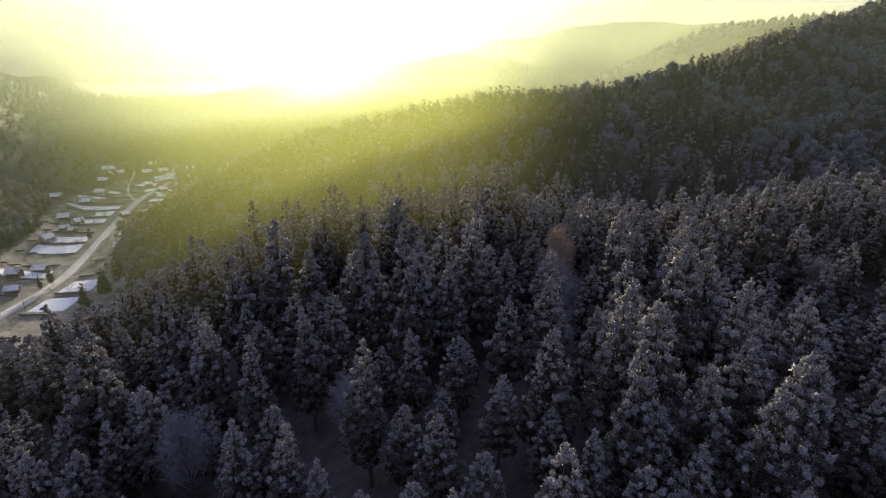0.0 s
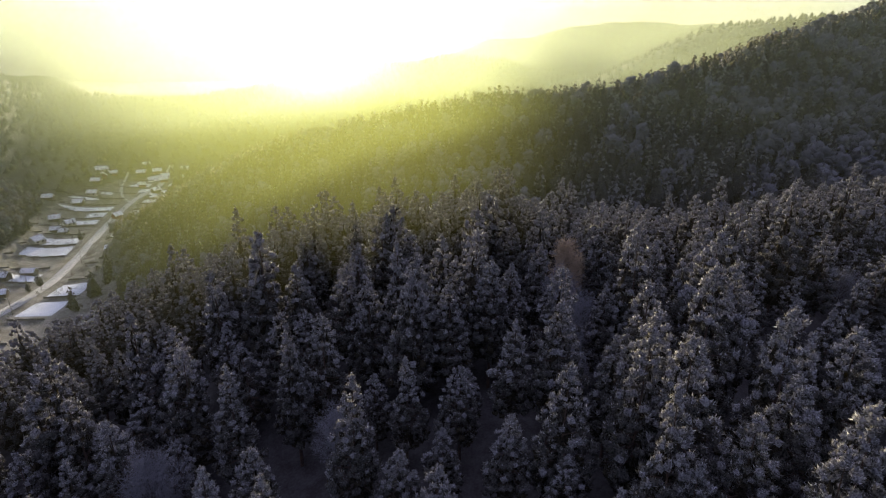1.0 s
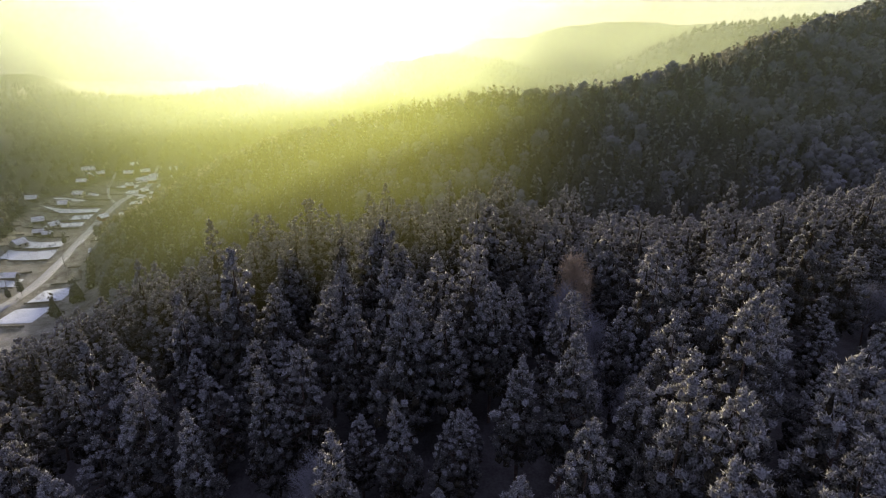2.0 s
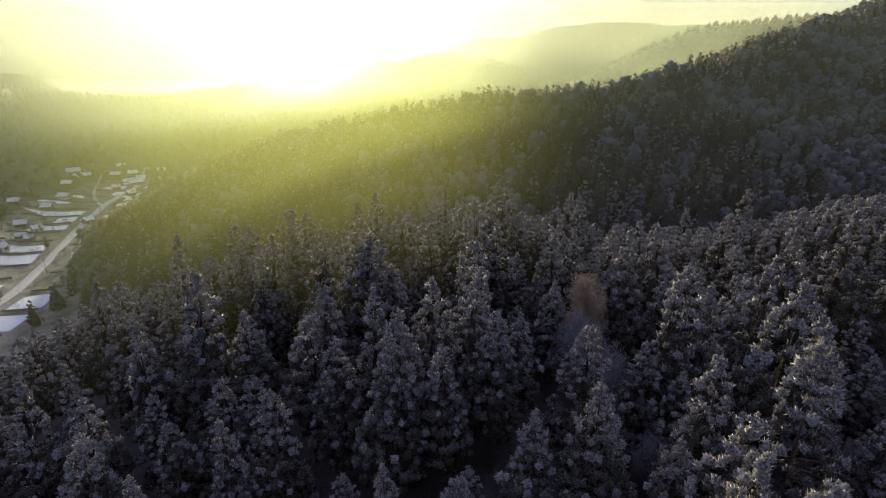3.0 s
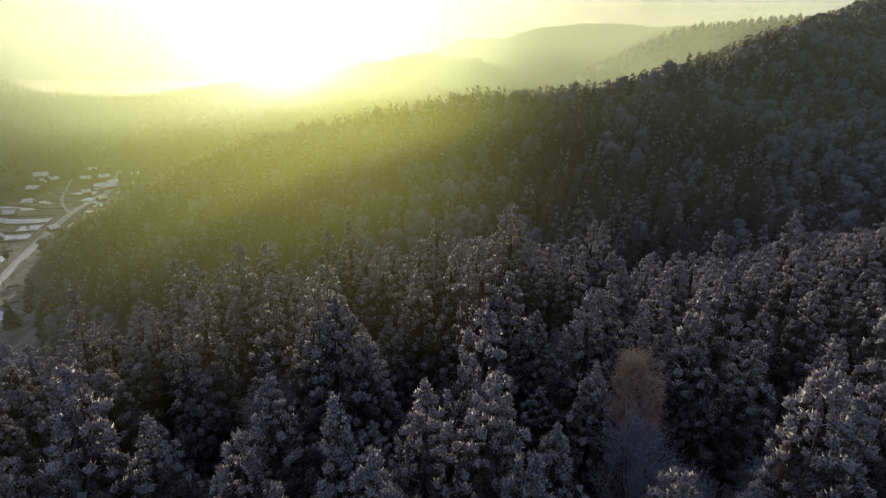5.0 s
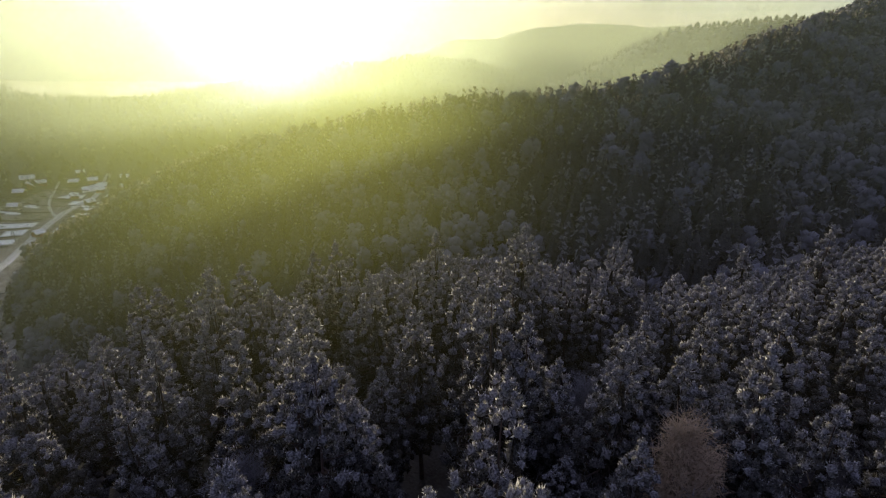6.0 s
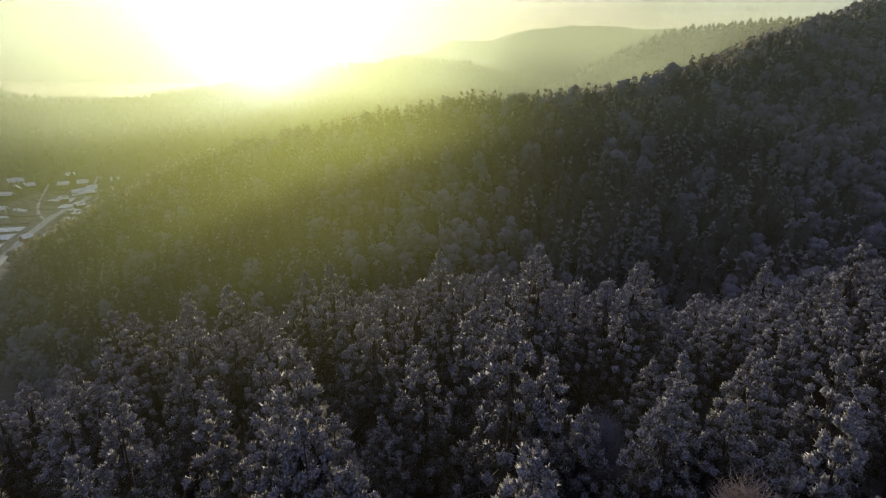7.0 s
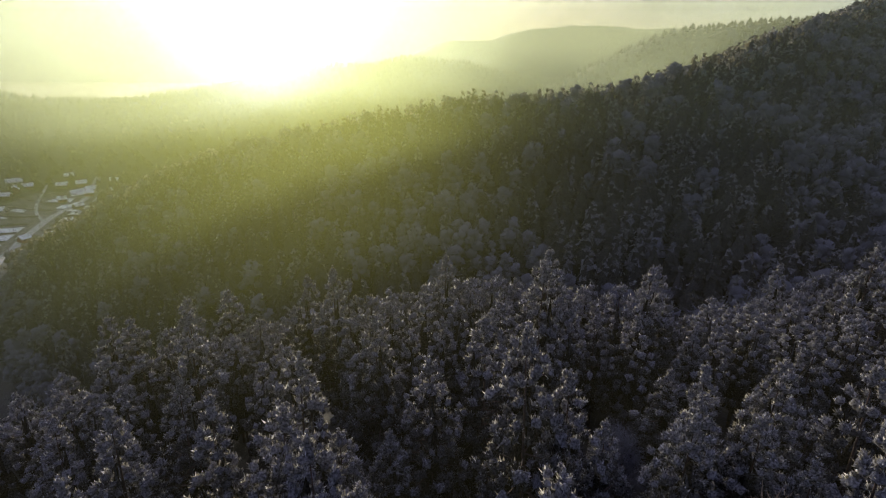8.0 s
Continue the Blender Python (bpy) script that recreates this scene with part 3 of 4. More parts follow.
HOLLOW_PINES = ((24.1, 46.4, 91.8), (26.6, 46.6, 92.3), (-2.8, 46.9, 90.8), (18.3, 47.6, 89.9), (10.7, 48.2, 88.8), (0.8, 48.3, 89.9), (20.3, 49.3, 91.7), (-2.4, 49.5, 91.6), (16.3, 50.1, 91.3), (18.4, 50.3, 92.1), (4.9, 50.4, 91.2), (-32.7, 51.2, 81.9), (-7.7, 51.2, 88.4), (-2.4, 51.8, 91.1), (2.7, 52.4, 91.0), (-17.3, 52.5, 84.8), (-4.3, 53.1, 90.6), (0.1, 53.3, 92.2), (6.9, 53.9, 91.7), (28.0, 54.7, 91.6), (-10.7, 54.8, 89.5), (-25.6, 55.6, 85.1), (-20.3, 56.5, 88.8), (3.9, 56.7, 92.8), (-26.3, 57.5, 84.5), (-16.6, 57.8, 88.4), (-20.9, 58.4, 88.1), (-9.9, 58.8, 89.5))
BROW_PINES = ((11.3, 58.9, 92.4), (4.5, 59.1, 91.6), (21.9, 59.3, 91.7), (18.9, 59.7, 93.1), (35.7, 62.4, 90.8), (17.9, 62.4, 93.3), (-6.5, 62.8, 91.2), (-4.1, 63.0, 90.8), (-16.7, 63.5, 89.4), (11.9, 63.5, 92.6), (42.7, 63.9, 92.1), (-6.9, 65.2, 90.7), (16.4, 65.4, 91.7), (-11.0, 65.8, 91.5), (14.3, 66.1, 91.7), (8.9, 66.2, 92.5), (24.2, 66.4, 92.3), (-4.4, 66.5, 88.9), (-17.1, 66.6, 90.7), (6.8, 67.0, 92.9), (-36.2, 67.1, 84.0), (5.1, 67.4, 93.2), (19.1, 67.9, 93.4), (15.7, 68.0, 90.9), (-4.8, 68.2, 88.9), (-2.5, 68.2, 91.3), (-6.5, 68.9, 91.0), (-18.8, 69.6, 89.2))
CREST_PINES = ((-27.3, 69.7, 88.3), (0.2, 71.2, 91.5), (16.7, 73.4, 91.0), (3.0, 73.9, 90.9), (36.1, 74.4, 89.4), (58.6, 75.7, 93.4), (-3.1, 75.8, 92.1), (21.3, 77.4, 92.1), (9.0, 77.8, 92.8), (52.4, 77.9, 91.0), (-18.0, 78.7, 88.9), (-4.9, 78.9, 88.3), (18.4, 81.7, 90.6), (15.3, 82.3, 87.8), (10.0, 83.1, 91.7), (-7.2, 83.5, 90.2), (-19.2, 83.7, 87.7), (20.8, 83.9, 89.8), (-22.7, 86.3, 85.4), (-26.2, 87.2, 84.5), (2.4, 87.2, 90.1), (-28.6, 87.8, 84.3), (-11.3, 88.9, 87.7), (-6.2, 89.7, 88.5), (-19.2, 90.9, 85.3), (61.9, 91.2, 88.4), (49.3, 91.8, 88.5), (43.6, 97.0, 84.5))
BARE_TREES = ((13.2, 55.5, 87.5), (15.0, 52.5, 86.0), (13.2, 49.0, 84.5), (16.2, 47.0, 83.0), (12.0, 45.6, 82.5), (-8.8, 39.6, 82.5), (-11.2, 63.5, 85.5), (22.2, 56.0, 85.0), (-23.5, 37.5, 79.0), (13.4, 72.5, 85.5))
CLEARINGS = ((19.2, 56.5, 3.6), (0.3, 74.0, 3.6), (-2.8, 48.4, 3.6), (14.9, 60.3, 3.6))
stood, made = [], {}


def plant(kind, x, y, scale, turn):
    """One more tree of that kind at (x, y)."""
    m = Matrix.LocRotScale((x, y, float(land(x, y)) - 0.1), Euler((RNG.normal() * 0.02, RNG.normal() * 0.02, turn)), scale)
    if kind in made:
        copy_thing(made[kind], m)
    elif kind[0] != "birch":
        made[kind] = tree_thing("pine_tree", "tall pine with rime-white shoots over needles coloured shade-dark, rooted in snow", (fine_models if kind[0] == "pine" else side_models)[kind[1]], PINE_SLOTS, m, "pines on the near hill")
    else:
        made[kind] = tree_thing("bare_birch", "leafless birch furred with pale rime among the pines", near_birches[kind[1]], BIRCH_SLOTS[:2] + [BARK], m, "bare birches on the near hill")
    stood.append((x, y))


def close(x, y):
    """Whether a tree stands on the stretch of the hill that the path looks down upon."""
    return abs(x - 2) < 22 and 24 < y < 78


for i, (x, y, top) in enumerate(FRONT_PINES + HOLLOW_PINES + BROW_PINES + CREST_PINES):
    s = min(1.2, max(0.7, (top - float(land(x, y))) / 15.0))
    plant(("pine" if close(x, y) else "side pine", i % 5), x, y, (0.5 + 0.5 * s, 0.5 + 0.5 * s, s), RNG.uniform(0, 6.28))
for i, (x, y, top) in enumerate(BARE_TREES):
    s = min(1.2, max(0.7, (top - float(land(x, y))) / 11.4))
    plant(("birch", i % 2), x, y, (s, s, s), RNG.uniform(0, 6.28))
golden_base = float(land(14.9, 60.3))
tree_thing("bare_tree", "leafless round-headed tree with twigs coloured sunlit gold", golden_crown, [GOLDEN, GOLDEN, BARK], Matrix.LocRotScale((14.9, 60.3, golden_base - 0.1), None, ((89.7 - golden_base) / 11.4,) * 3), "")
stood.append((14.9, 60.3))


def in_front(x, y):
    return (y < 78) & (np.abs(x) < 13 + y * 0.80)


fill = planted(RNG, -60, 90, 14, 130, 4.4, in_front)
fill = fill[np.argsort(np.hypot(fill[:, 0] * 1.1, fill[:, 1] - 50))]
later = []
for x, y in fill:
    if min(math.hypot(x - a, y - b) for a, b in stood) < 3.1 or min(math.hypot(x - a, y - b) for a, b, _ in BARE_TREES) < 3.9 or any(math.hypot(x - a, y - b) < r for a, b, r in CLEARINGS):
        continue
    if len(stood) < 300:
        s = RNG.uniform(0.55, 0.85)
        kind = ("birch", int(RNG.integers(0, 2))) if RNG.random() < 0.03 else ("pine" if close(x, y) else "side pine", int(RNG.integers(0, 5)))
        plant(kind, x, y, (0.4 + 0.6 * s, 0.4 + 0.6 * s, s), RNG.uniform(0, 6.28))
    else:
        later.append((x, y))
taken = np.array(stood)


def clear_of_trees(p, gap):
    return np.array([q for q in p if np.min(np.hypot(taken[:, 0] - q[0], taken[:, 1] - q[1])) > gap])


rest = clear_of_trees(planted(RNG, -170, 170, 2, 150, 3.9, lambda x, y: (np.abs(x) < 20 + y * 1.05) & (land(x, y) > 5) & (y < 112) & ~in_front(x, y)), 2.6)
rest = np.vstack([rest, np.array(later).reshape(-1, 2)])
flank = (rest[:, 1] < 90) & (rest[:, 0] > -70) & (rest[:, 0] < 75) & (rest[:, 1] > 18)
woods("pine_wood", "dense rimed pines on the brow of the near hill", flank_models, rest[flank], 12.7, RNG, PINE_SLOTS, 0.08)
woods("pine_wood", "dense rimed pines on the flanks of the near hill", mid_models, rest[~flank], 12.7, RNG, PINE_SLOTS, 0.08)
hill = planted(RNG, -420, 520, 112, 470, 4.5, lambda x, y: (land(x, y) > 7) & (np.abs(x) < 40 + y * 1.1) & (y < np.interp(x, FAR_X, FAR_Y) + 45))
bare = RNG.random(len(hill)) < np.clip(0.26 + 0.34 * waves(hill[:, 0] * 1.1, hill[:, 1] * 1.1) + 0.0004 * hill[:, 0], 0.05, 0.7)
woods("hillside_wood", "hazy rimed pines covering the far hillside", far_models, hill[~bare], 12.0, RNG, PINE_SLOTS, 0.15)
woods("hillside_birches", "pale leafless birches scattered over the far hillside", rimed_models, hill[bare], 11.5, RNG, BIRCH_SLOTS)
distant = planted(RNG, -1300, 1300, 150, 1300, 14.0, lambda x, y: (land(x, y) > 9) & (np.abs(x) < y * 1.1 + 60) & ((y > np.interp(x, FAR_X, FAR_Y) + 45) | (x < -380)))
woods("distant_wood", "faint woods on the ridges beyond the valley", tiny_models, distant, 8.5, RNG, PINE_SLOTS)


# ---- the village on the valley floor ----
def part(name, bm, mat, parent, label=""):
    me = bpy.data.meshes.new(name)
    bm.to_mesh(me)
    bm.free()
    me.materials.append(mat)
    o = new(name, me)
    o.parent = parent
    return tagged(o, label)


def box_mesh(sx, sy, sz, z0=0.0, x0=0.0, y0=0.0, bevel=0.0):
    bm = bmesh.new()
    bmesh.ops.create_cube(bm, size=1.0, matrix=Matrix.LocRotScale((x0, y0, z0 + sz / 2), None, (sx, sy, sz)))
    if bevel:
        bmesh.ops.bevel(bm, geom=bm.edges[:], offset=bevel, segments=1, affect="EDGES")
    return bm


def gable_wall(sx, sy, eave, peak):
    """Four walls with their gables in one shell."""
    bm = bmesh.new()
    a, b = sx / 2, sy / 2
    pts = [(-a, -b, -0.5), (a, -b, -0.5), (a, b, -0.5), (-a, b, -0.5), (-a, -b, eave), (a, -b, eave), (a, b, eave), (-a, b, eave), (-a, 0, peak), (a, 0, peak)]
    v = [bm.verts.new(p) for p in pts]
    for f in ((0, 1, 5, 4), (2, 3, 7, 6), (1, 2, 6, 9, 5), (3, 0, 4, 8, 7), (3, 2, 1, 0), (4, 5, 9, 8), (6, 7, 8, 9)):
        bm.faces.new([v[i] for i in f])
    return bm


def gable_roof(sx, sy, eave, peak, over, thick):
    bm = bmesh.new()
    a, b = sx / 2 + over, sy / 2 + over
    drop = (peak - eave) / (sy / 2) * over
    line = [(-b, eave - drop), (0, peak), (b, eave - drop), (b, eave - drop + thick), (0, peak + thick * 1.2), (-b, eave - drop + thick)]
    ends = [[bm.verts.new((x, y, z + 0.02)) for y, z in line] for x in (-a, a)]
    for i in range(6):
        j = (i + 1) % 6
        bm.faces.new((ends[0][i], ends[0][j], ends[1][j], ends[1][i]))
    bm.faces.new(ends[0][::-1]), bm.faces.new(ends[1])
    bmesh.ops.recalc_face_normals(bm, faces=bm.faces)
    return bm


def house(x, y, turn, sx, sy, storeys, kind, name="house", label="village house with a snow-covered gable roof"):
    base = tagged(new(name), label, name, "houses of the village")
    eave = 2.7 * storeys + 0.2
    peak = eave + sy * 0.42
    part("wall", gable_wall(sx, sy, eave, peak), WALLS[kind], base)
    part("roof", gable_roof(sx, sy, eave, peak, 0.5, 0.28), ROOF_SNOW, base, "thick white snow on the roof")
    if name == "house":
        part("chimney", box_mesh(0.6, 0.6, 1.7, peak - 0.7, sx * 0.22, 0.5, 0.04), WALLS[2], base)
        for s in (-1, 1):
            for k in range(max(2, int(sx // 3.2))):
                wx = -sx / 2 + sx * (k + 0.5) / max(2, int(sx // 3.2))
                part("window", box_mesh(1.0, 0.12, 1.2, 1.1, wx, s * (sy / 2 + 0.02), 0.02), PANE, base)
        part("door", box_mesh(0.12, 0.95, 2.05, 0.0, sx / 2 + 0.02, 0.6, 0.02), WOOD, base)
    else:
        part("door", box_mesh(0.1, min(2.2, sy * 0.5), 2.0, 0.0, sx / 2 + 0.02, 0, 0.02), WOOD, base)
    base.matrix_basis = pose(x, y, float(land(x, y)), 0, 0, turn)
    return base


def glassy(n, link):
    bsdf = n.new("ShaderNodeBsdfPrincipled")
    bsdf.inputs["Base Color"].default_value = (0.03, 0.035, 0.04, 1)
    bsdf.inputs["Roughness"].default_value = 0.12
    out = n.new("ShaderNodeOutputMaterial")
    link.new(bsdf.outputs[0], out.inputs["Surface"])


PANE = material("dark_window_glass", glassy)
ROAD = ((-206, 120), (-211, 180), (-213, 222), (-214, 243), (-219, 268), (-228, 296), (-239, 328), (-255, 368), (-272, 415), (-284, 450), (-292, 480), (-296, 520), (-306, 575))
LANE = ((-284, 450), (-306, 475), (-328, 508), (-345, 555), (-358, 600), (-366, 625))


def along(line, step):
    """Points and headings at even steps along a polyline, its corners rounded."""
    p = np.array(line, float)
    for _ in range(3):
        p = np.vstack([p[:1], np.stack([0.75 * p[:-1] + 0.25 * p[1:], 0.25 * p[:-1] + 0.75 * p[1:]], 1).reshape(-1, 2), p[-1:]])
    d = np.concatenate([[0], np.cumsum(np.hypot(*np.diff(p, axis=0).T))])
    s = np.arange(0, d[-1], step)
    q = np.stack([np.interp(s, d, p[:, 0]), np.interp(s, d, p[:, 1])], 1)
    h = np.gradient(q, axis=0)
    return q, h / np.linalg.norm(h, axis=1, keepdims=True)


def strip(name, line, wide, lift, mat, label, category):
    """A road that follows the ground, with rounded shoulders."""
    q, h = along(line, 5.0)
    side = np.stack([h[:, 1], -h[:, 0]], 1)
    offs = np.array([-0.62, -0.5, 0, 0.5, 0.62]) * wide
    up = np.array([-0.5, lift, lift + 0.06, lift, -0.5])
    pts = q[:, None] + side[:, None] * offs[None, :, None]
    z = land(q[:, 0], q[:, 1])[:, None] + 0.25 + up[None]
    verts = np.concatenate([pts, z[..., None]], -1).reshape(-1, 3)
    i = (np.arange(len(q) - 1)[:, None] * 5 + np.arange(4)[None]).ravel()
    me = mesh_of(name, verts, np.stack([i, i + 1, i + 6, i + 5], 1), [mat])
    return tagged(new(name, me), label, category, kind="structure")


strip("road", ROAD, 5.0, 0.15, ASPHALT, "pale frosted road running along the valley", "road")
strip("lane", LANE[:4], 2.2, 0.12, ASPHALT, "snowy village lane between houses", "road")

VR = np.random.default_rng(21)
# houses and sheds that can be told apart
for x, y, turn, sx, sy, st, kind in ((-366, 543, 35, 17, 10, 1, 1), (-339, 427, 20, 11, 8, 1, 0), (-317, 366, 10, 10, 8, 1, 0), (-271, 324, 75, 10, 8, 1, 1),
                                     (-300, 380, 30, 10, 8, 1, 0), (-283, 372, 60, 9, 7, 1, 1), (-318, 432, 15, 11, 8, 1, 0), (-262, 396, 70, 9, 7, 1, 2), (-330, 470, 5, 12, 8, 1, 1),
                                     (-287, 500, 60, 10, 8, 1, 0), (-312, 520, 40, 9, 8, 1, 2), (-345, 500, 10, 12, 8, 1, 0), (-300, 545, 30, 11, 8, 1, 1), (-330, 565, 40, 10, 8, 1, 0)):
    house(x, y, turn, sx * 0.7, sy * 0.7, st, kind)
for x, y, turn, sx, sy in ((-243, 262, 5, 7, 4.5), (-237, 273, 5, 7, 4), (-229, 243, 20, 6, 4), (-279, 352, 15, 6, 4), (-272, 350, 15, 5, 4), (-206, 300, 10, 5, 4)):
    house(x, y, turn, sx, sy, 0.8, 0, "shed", "low timber shed with snow on its roof")
lane_q, lane_h = along(LANE, 22.0)
for i, (q, h) in enumerate(zip(lane_q[4:], lane_h[4:])):
    for s in (-1, 1):
        for row in (14, 34, 56):
            p = q + np.array([h[1], -h[0]]) * s * (row + VR.uniform(-4, 4))
            if VR.random() < 0.62 and float(land(*p)) < 12:
                house(p[0], p[1], math.degrees(math.atan2(h[1], h[0])) + VR.choice([0, 90]) + VR.normal() * 8, VR.uniform(6.5, 10), VR.uniform(5.5, 7), 1, int(VR.integers(0, 3)))


def fence(x0, y0, x1, y1, tall=1.0):
    """A board fence between two corners."""
    base = tagged(new("fence"), "weathered wooden plank fence across snowy plots", "fence", "plot fences")
    n = max(2, int(math.hypot(x1 - x0, y1 - y0) // 6))
    turn = math.atan2(y1 - y0, x1 - x0)
    base.matrix_basis = Matrix.Translation((x0, y0, float(land(x0, y0))))
    step = math.hypot(x1 - x0, y1 - y0) / n
    for k in range(n):
        s = (k + 0.5) / n
        x, y = (x1 - x0) * s, (y1 - y0) * s
        z = float(land(x0 + x, y0 + y)) - float(land(x0, y0))
        for name, bm in (("panel", box_mesh(step - 0.16, 0.06, tall, 0.05)), ("post", box_mesh(0.14, 0.14, tall + 0.4, -0.3, -step / 2, 0, 0.01))):
            o = part(name, bm, WOOD, base)
            o.matrix_basis = Matrix.Translation((x, y, z)) @ Matrix.Rotation(turn, 4, "Z")


def plot(corners, label):
    """A snow-covered plot of ground between four corners, lying on the meadow."""
    (ax, ay), (bx, by), (cx, cy), (dx, dy) = corners
    n = 9
    u, v = np.meshgrid(np.linspace(0, 1, n), np.linspace(0, 1, n))
    x = (1 - u) * (1 - v) * ax + u * (1 - v) * bx + u * v * cx + (1 - u) * v * dx
    y = (1 - u) * (1 - v) * ay + u * (1 - v) * by + u * v * cy + (1 - u) * v * dy
    edge = (u == 0) | (u == 1) | (v == 0) | (v == 1)
    z = land(x, y) + np.where(edge, 0.06, 0.22)
    i = (np.arange(n - 1)[:, None] * n + np.arange(n - 1)[None]).ravel()
    me = mesh_of("snow_field", np.stack([x, y, z], -1).reshape(-1, 3), np.stack([i, i + 1, i + n + 1, i + n], 1), [SNOW])
    return tagged(new("snow_field", me), label, "field", kind="structure")


road_q, road_h = along(ROAD, 24.0)
corner = []
for q, h in zip(road_q[3:19], road_h[3:19]):
    side = np.array([h[1], -h[0]])
    corner.append((q - side * 9, q - side * VR.uniform(46, 74) + h * VR.uniform(-4, 4), q + side * 9, q + side * VR.uniform(20, 27)))
for k, (a, b, c, d) in enumerate(corner):
    fence(a[0], a[1], b[0], b[1])
    if float(land(*d)) < 6:
        fence(c[0], c[1], d[0], d[1])
    if k + 1 < len(corner):
        a1, b1, c1, d1 = corner[k + 1]
        f, g = VR.uniform(0.06, 0.3), VR.uniform(0.6, 0.9)
        if VR.random() < 0.6:
            out = VR.uniform(0.3, 0.8)
            plot((a + (a1 - a) * f, a + (b - a) * out + (a1 - a) * f, a1 + (b1 - a1) * out - (a1 - a) * (1 - g), a1 - (a1 - a) * (1 - g)), "bright snow-covered field beside the road")
        if VR.random() < 0.8 and max(float(land(*d)), float(land(*d1))) < 5:
            plot((c + (c1 - c) * f, c1 - (c1 - c) * (1 - g), d1 - (c1 - c) * (1 - g), d + (c1 - c) * f), "narrow snowy strip below the wood")
# garden plots about the lane, of all sizes and turns
lq2, lh2 = along(LANE, 7.0)
for q, h in zip(lq2[4:], lh2[4:]):
    for s in (-1, 1):
        if VR.random() < 0.6:
            c = q + np.array([h[1], -h[0]]) * s * VR.uniform(8, 55) + h * VR.uniform(-4, 4)
            t = math.atan2(h[1], h[0]) + VR.normal() * 0.35
            u, v = np.array([math.cos(t), math.sin(t)]) * VR.uniform(2.5, 6.5), np.array([-math.sin(t), math.cos(t)]) * VR.uniform(3, 11)
            if max(float(land(*(c + v))), float(land(*(c - v)))) < 9:
                plot((c - u - v, c + u - v * VR.uniform(0.6, 1), c + u + v, c - u * VR.uniform(0.5, 1) + v), "small snowy garden plot in the village")


def utility_pole(x, y, turn):
    base = tagged(new("utility_pole"), "slim wooden utility pole beside the valley road", "pole", "poles along the road")
    v, f = tube(((0, 0, -0.5), (0, 0, 4.5), (0.03, 0, 9.0)), (0.16, 0.14, 0.11), 8)
    o = new("post", mesh_of("post", v, f, [WOOD]))
    o.parent = base
    part("crossarm", box_mesh(0.1, 1.6, 0.12, 8.3, 0, 0, 0.01), WOOD, base)
    for s in (-0.7, 0, 0.7):
        part("insulator", box_mesh(0.07, 0.07, 0.16, 8.42, 0, s, 0.01), PANE, base)
    base.matrix_basis = pose(x, y, float(land(x, y)), 0, 0, turn)


pole_q, pole_h = along(ROAD, 34.0)
for i, (q, h) in enumerate(zip(pole_q[2:], pole_h[2:])):
    s = np.array([h[1], -h[0]]) * (7.0 if i % 2 else -7.0)
    utility_pole(q[0] + s[0], q[1] + s[1], math.degrees(math.atan2(h[1], h[0])))

# shrubs along the verges, garden trees and the dark spruces by the road
verge = []
vq, vh = along(ROAD, 2.6)
for q, h in zip(vq, vh):
    for s in (-6.6, 6.8):
        if VR.random() < 0.62:
            verge.append(q + np.array([h[1], -h[0]]) * (s + VR.normal() * 0.5))
lq, lh = along(LANE, 4.0)
for q, h in zip(lq, lh):
    for s in (-5, 5):
        if VR.random() < 0.4:
            verge.append(q + np.array([h[1], -h[0]]) * (s + VR.normal()))
woods("verge_shrubs", "dark leafless shrubs lining the road", far_birches, np.array(verge), 1.4, VR, [SHRUB, SHRUB, SHRUB], 0.4)
gardens = planted(VR, -520, -190, 150, 860, 9.0, lambda x, y: (land(x, y) < 8) & (VR.random(x.shape) < 0.7))
near_road = np.min(np.hypot(gardens[:, None, 0] - vq[None, :, 0], gardens[:, None, 1] - vq[None, :, 1]), 1) < 9
woods("garden_trees", "bare fruit trees and shrubs in the gardens", far_birches, gardens[~near_road], 5.5, VR, [SHRUB, SHRUB, BARK], 0.5)
edge = planted(VR, -560, -180, 150, 900, 6.0, lambda x, y: (land(x, y) < 9) & (np.interp(y, (219, 273, 311, 366, 443, 571, 792, 900), (-178, -190, -200, -222, -246, -295, -415, -480)) < x)
               | (land(x, y) < 9) & (x < np.interp(y, (200, 269, 348, 434, 517, 851, 900), (-290, -300, -335, -370, -385, -545, -575))))
woods("valley_edge_wood", "dark pines at the edge of the valley fields", far_models, edge, 12.0, VR, PINE_SLOTS)
for x, y, s in ((-214.5, 252, 0.95), (-247, 331, 0.85), (-216.5, 246, 0.7)):
    plant(("pine", 1), x, y, (s, s, s), VR.uniform(0, 6.28))


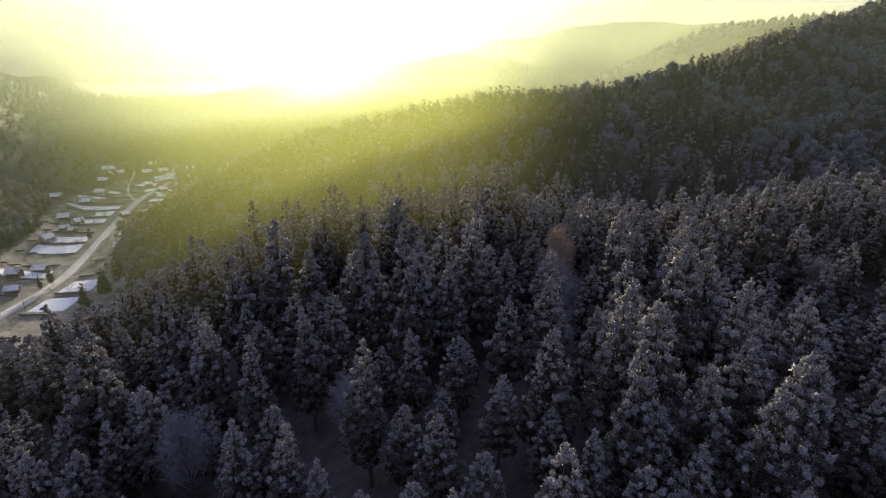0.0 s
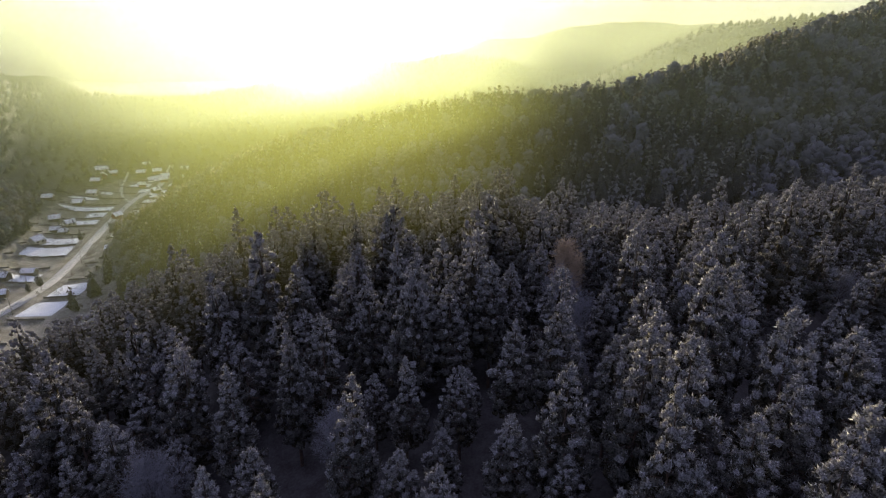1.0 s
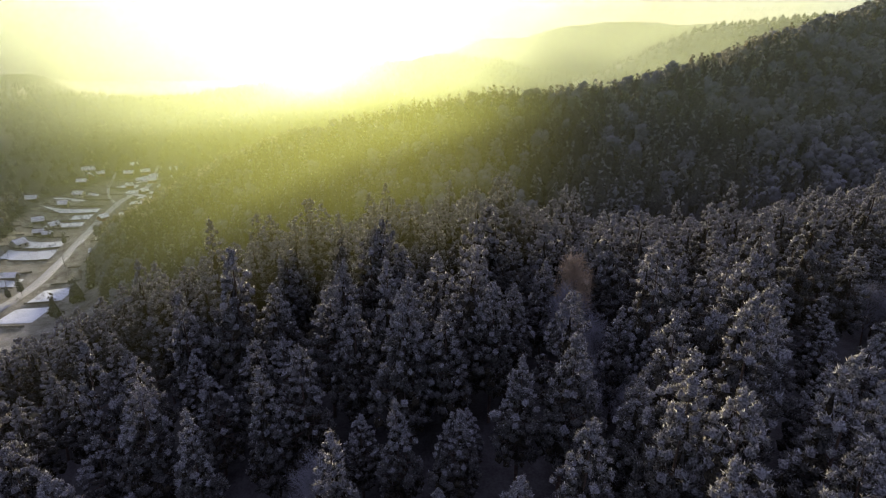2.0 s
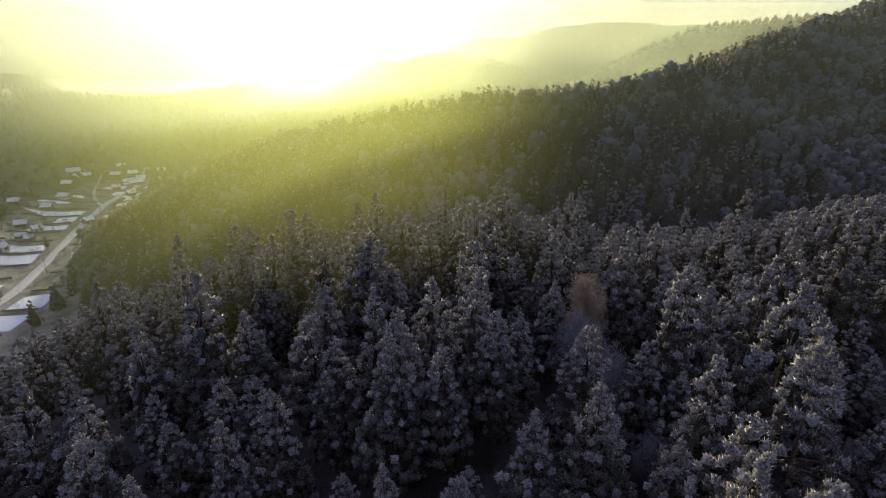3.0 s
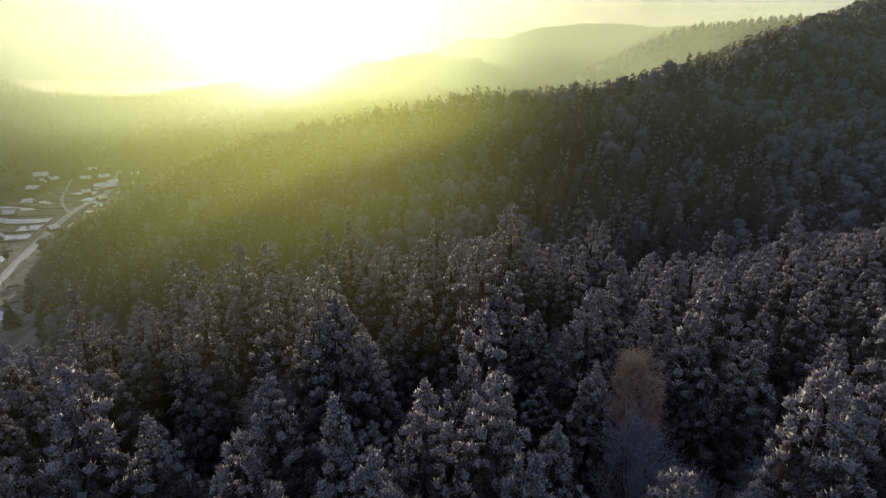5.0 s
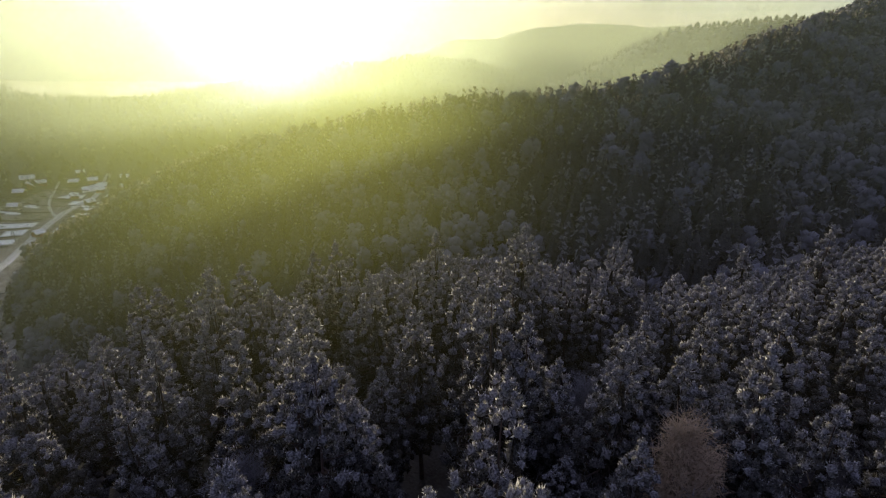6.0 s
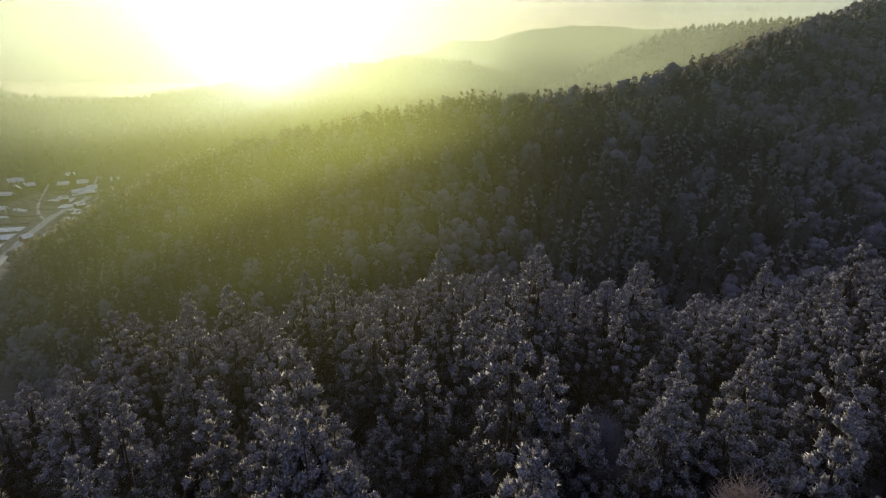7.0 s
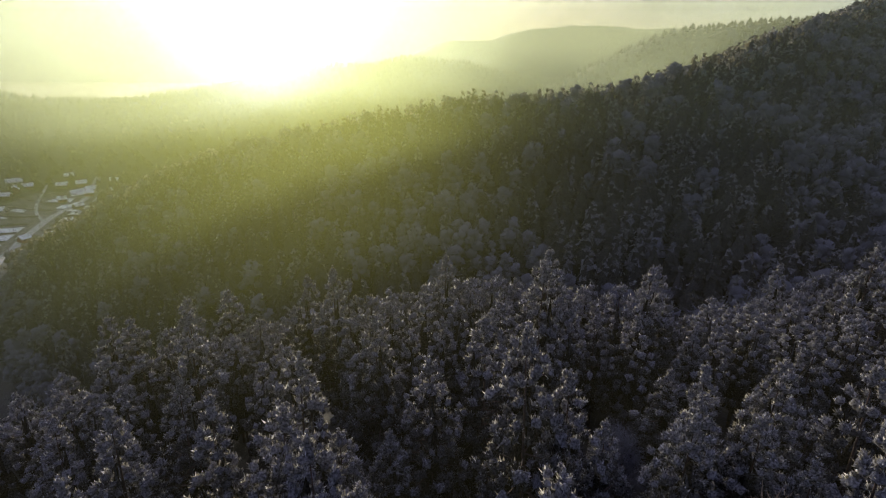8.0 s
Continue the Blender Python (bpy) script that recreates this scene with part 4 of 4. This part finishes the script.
# ---- ice haze hanging over the valley, and the lens's veiling glow, as added sheets ----
def scattering(core, onward, spread, share):
    """A veil of ice crystals, more or less dense: where they hang, most of the light goes on, some of it nearly straight, and the rest spreads out evenly."""
    def build(n, link):
        ahead = n.new("ShaderNodeAddShader")
        for slot, (colour, rough) in enumerate(((onward, 1.0), (core, 0.5))):
            lobe = n.new("ShaderNodeBsdfRefraction")
            lobe.inputs["Color"].default_value = (*colour, 1)
            lobe.inputs["Roughness"].default_value, lobe.inputs["IOR"].default_value = rough, 1.5
            link.new(lobe.outputs[0], ahead.inputs[slot])
        wide = n.new("ShaderNodeBsdfTranslucent")
        wide.inputs["Color"].default_value = (*spread, 1)
        mix = n.new("ShaderNodeMixShader")
        mix.inputs[0].default_value = share
        link.new(ahead.outputs[0], mix.inputs[1])
        link.new(wide.outputs[0], mix.inputs[2])
        density = n.new("ShaderNodeAttribute")
        density.attribute_name = "haze_cover"
        clear = n.new("ShaderNodeBsdfTransparent")
        veil = n.new("ShaderNodeMixShader")
        link.new(density.outputs["Fac"], veil.inputs[0])
        link.new(clear.outputs[0], veil.inputs[1])
        link.new(mix.outputs[0], veil.inputs[2])
        out = n.new("ShaderNodeOutputMaterial")
        link.new(veil.outputs[0], out.inputs["Surface"])
    return build


def ice_haze(reach, high, cover, stuff, seed):
    """A curved sheet standing in for a bank of haze, with the lens's veil, right across the valley, that far from its
    head: clear over the trees and the valley floor, thickest some way above them, thinning out with height.
    """
    az = np.radians(np.linspace(-62, 62, 60))
    wobble = reach * (1 + 0.02 * np.sin(az * 2.5 + seed))
    x, y = wobble * np.sin(az), wobble * np.cos(az)
    zs = np.linspace(-8, high, 60)
    k, m = len(az), len(zs)
    X, Y, Z = np.tile(x, (m, 1)), np.tile(y, (m, 1)), np.repeat(zs[:, None], k, 1)
    above = np.clip((Z - land(X, Y) - 6) / np.clip(reach * 0.16, 18, 60), 0, 1)
    fall = np.clip((high - Z) / (0.8 * high), 0, 1)
    density = cover * np.clip((Z - 5) / 100, 0.08, 1) * above ** 1.3 * fall * fall * (3 - 2 * fall) * (1 + 0.10 * waves(X * 0.7 + 31 * seed, Z * 1.3))
    i = (np.arange(m - 1)[:, None] * k + np.arange(k - 1)[None]).ravel()
    me = mesh_of("ice_haze", np.stack([X, Y, Z], -1).reshape(-1, 3), np.stack([i, i + 1, i + 1 + k, i + k], -1), [stuff])
    me.polygons.foreach_set("use_smooth", np.ones(len(i), bool))
    me.attributes.new("haze_cover", "FLOAT", "POINT").data.foreach_set("value", np.clip(density, 0, 1).astype(np.float32).ravel())
    return tagged(new("ice_haze", me), "sheet standing in for thin sunlit frost haze and lens veil", "haze", kind="stuff")


# the nearest sheet is added for the lens's yellowish veil over the crest
LENS_VEIL = material("lens_veil", scattering((0.008, 0.009, 0.012), (0.076, 0.078, 0.022), (0.080, 0.080, 0.065), 0.15))
SLOPE_HAZE = material("slope_haze", scattering((0.006, 0.008, 0.020), (0.059, 0.069, 0.018), (0.080, 0.10, 0.086), 0.24))
ICE_HAZE = material("ice_haze", scattering((0.005, 0.007, 0.040), (0.035, 0.042, 0.015), (0.086, 0.105, 0.09), 0.28))
FAR_HAZE = material("valley_haze", scattering((0.008, 0.010, 0.060), (0.022, 0.027, 0.040), (0.40, 0.46, 0.30), 0.42))
for seed, (reach, high, cover, stuff) in enumerate(((62, 155, 0.37, LENS_VEIL), (122, 175, 0.26, SLOPE_HAZE), (178, 195, 0.34, SLOPE_HAZE),
                                                    (250, 225, 0.40, ICE_HAZE), (370, 270, 0.44, ICE_HAZE), (620, 430, 0.48, FAR_HAZE), (1250, 640, 0.42, FAR_HAZE))):
    ice_haze(reach, high, cover, stuff, seed)
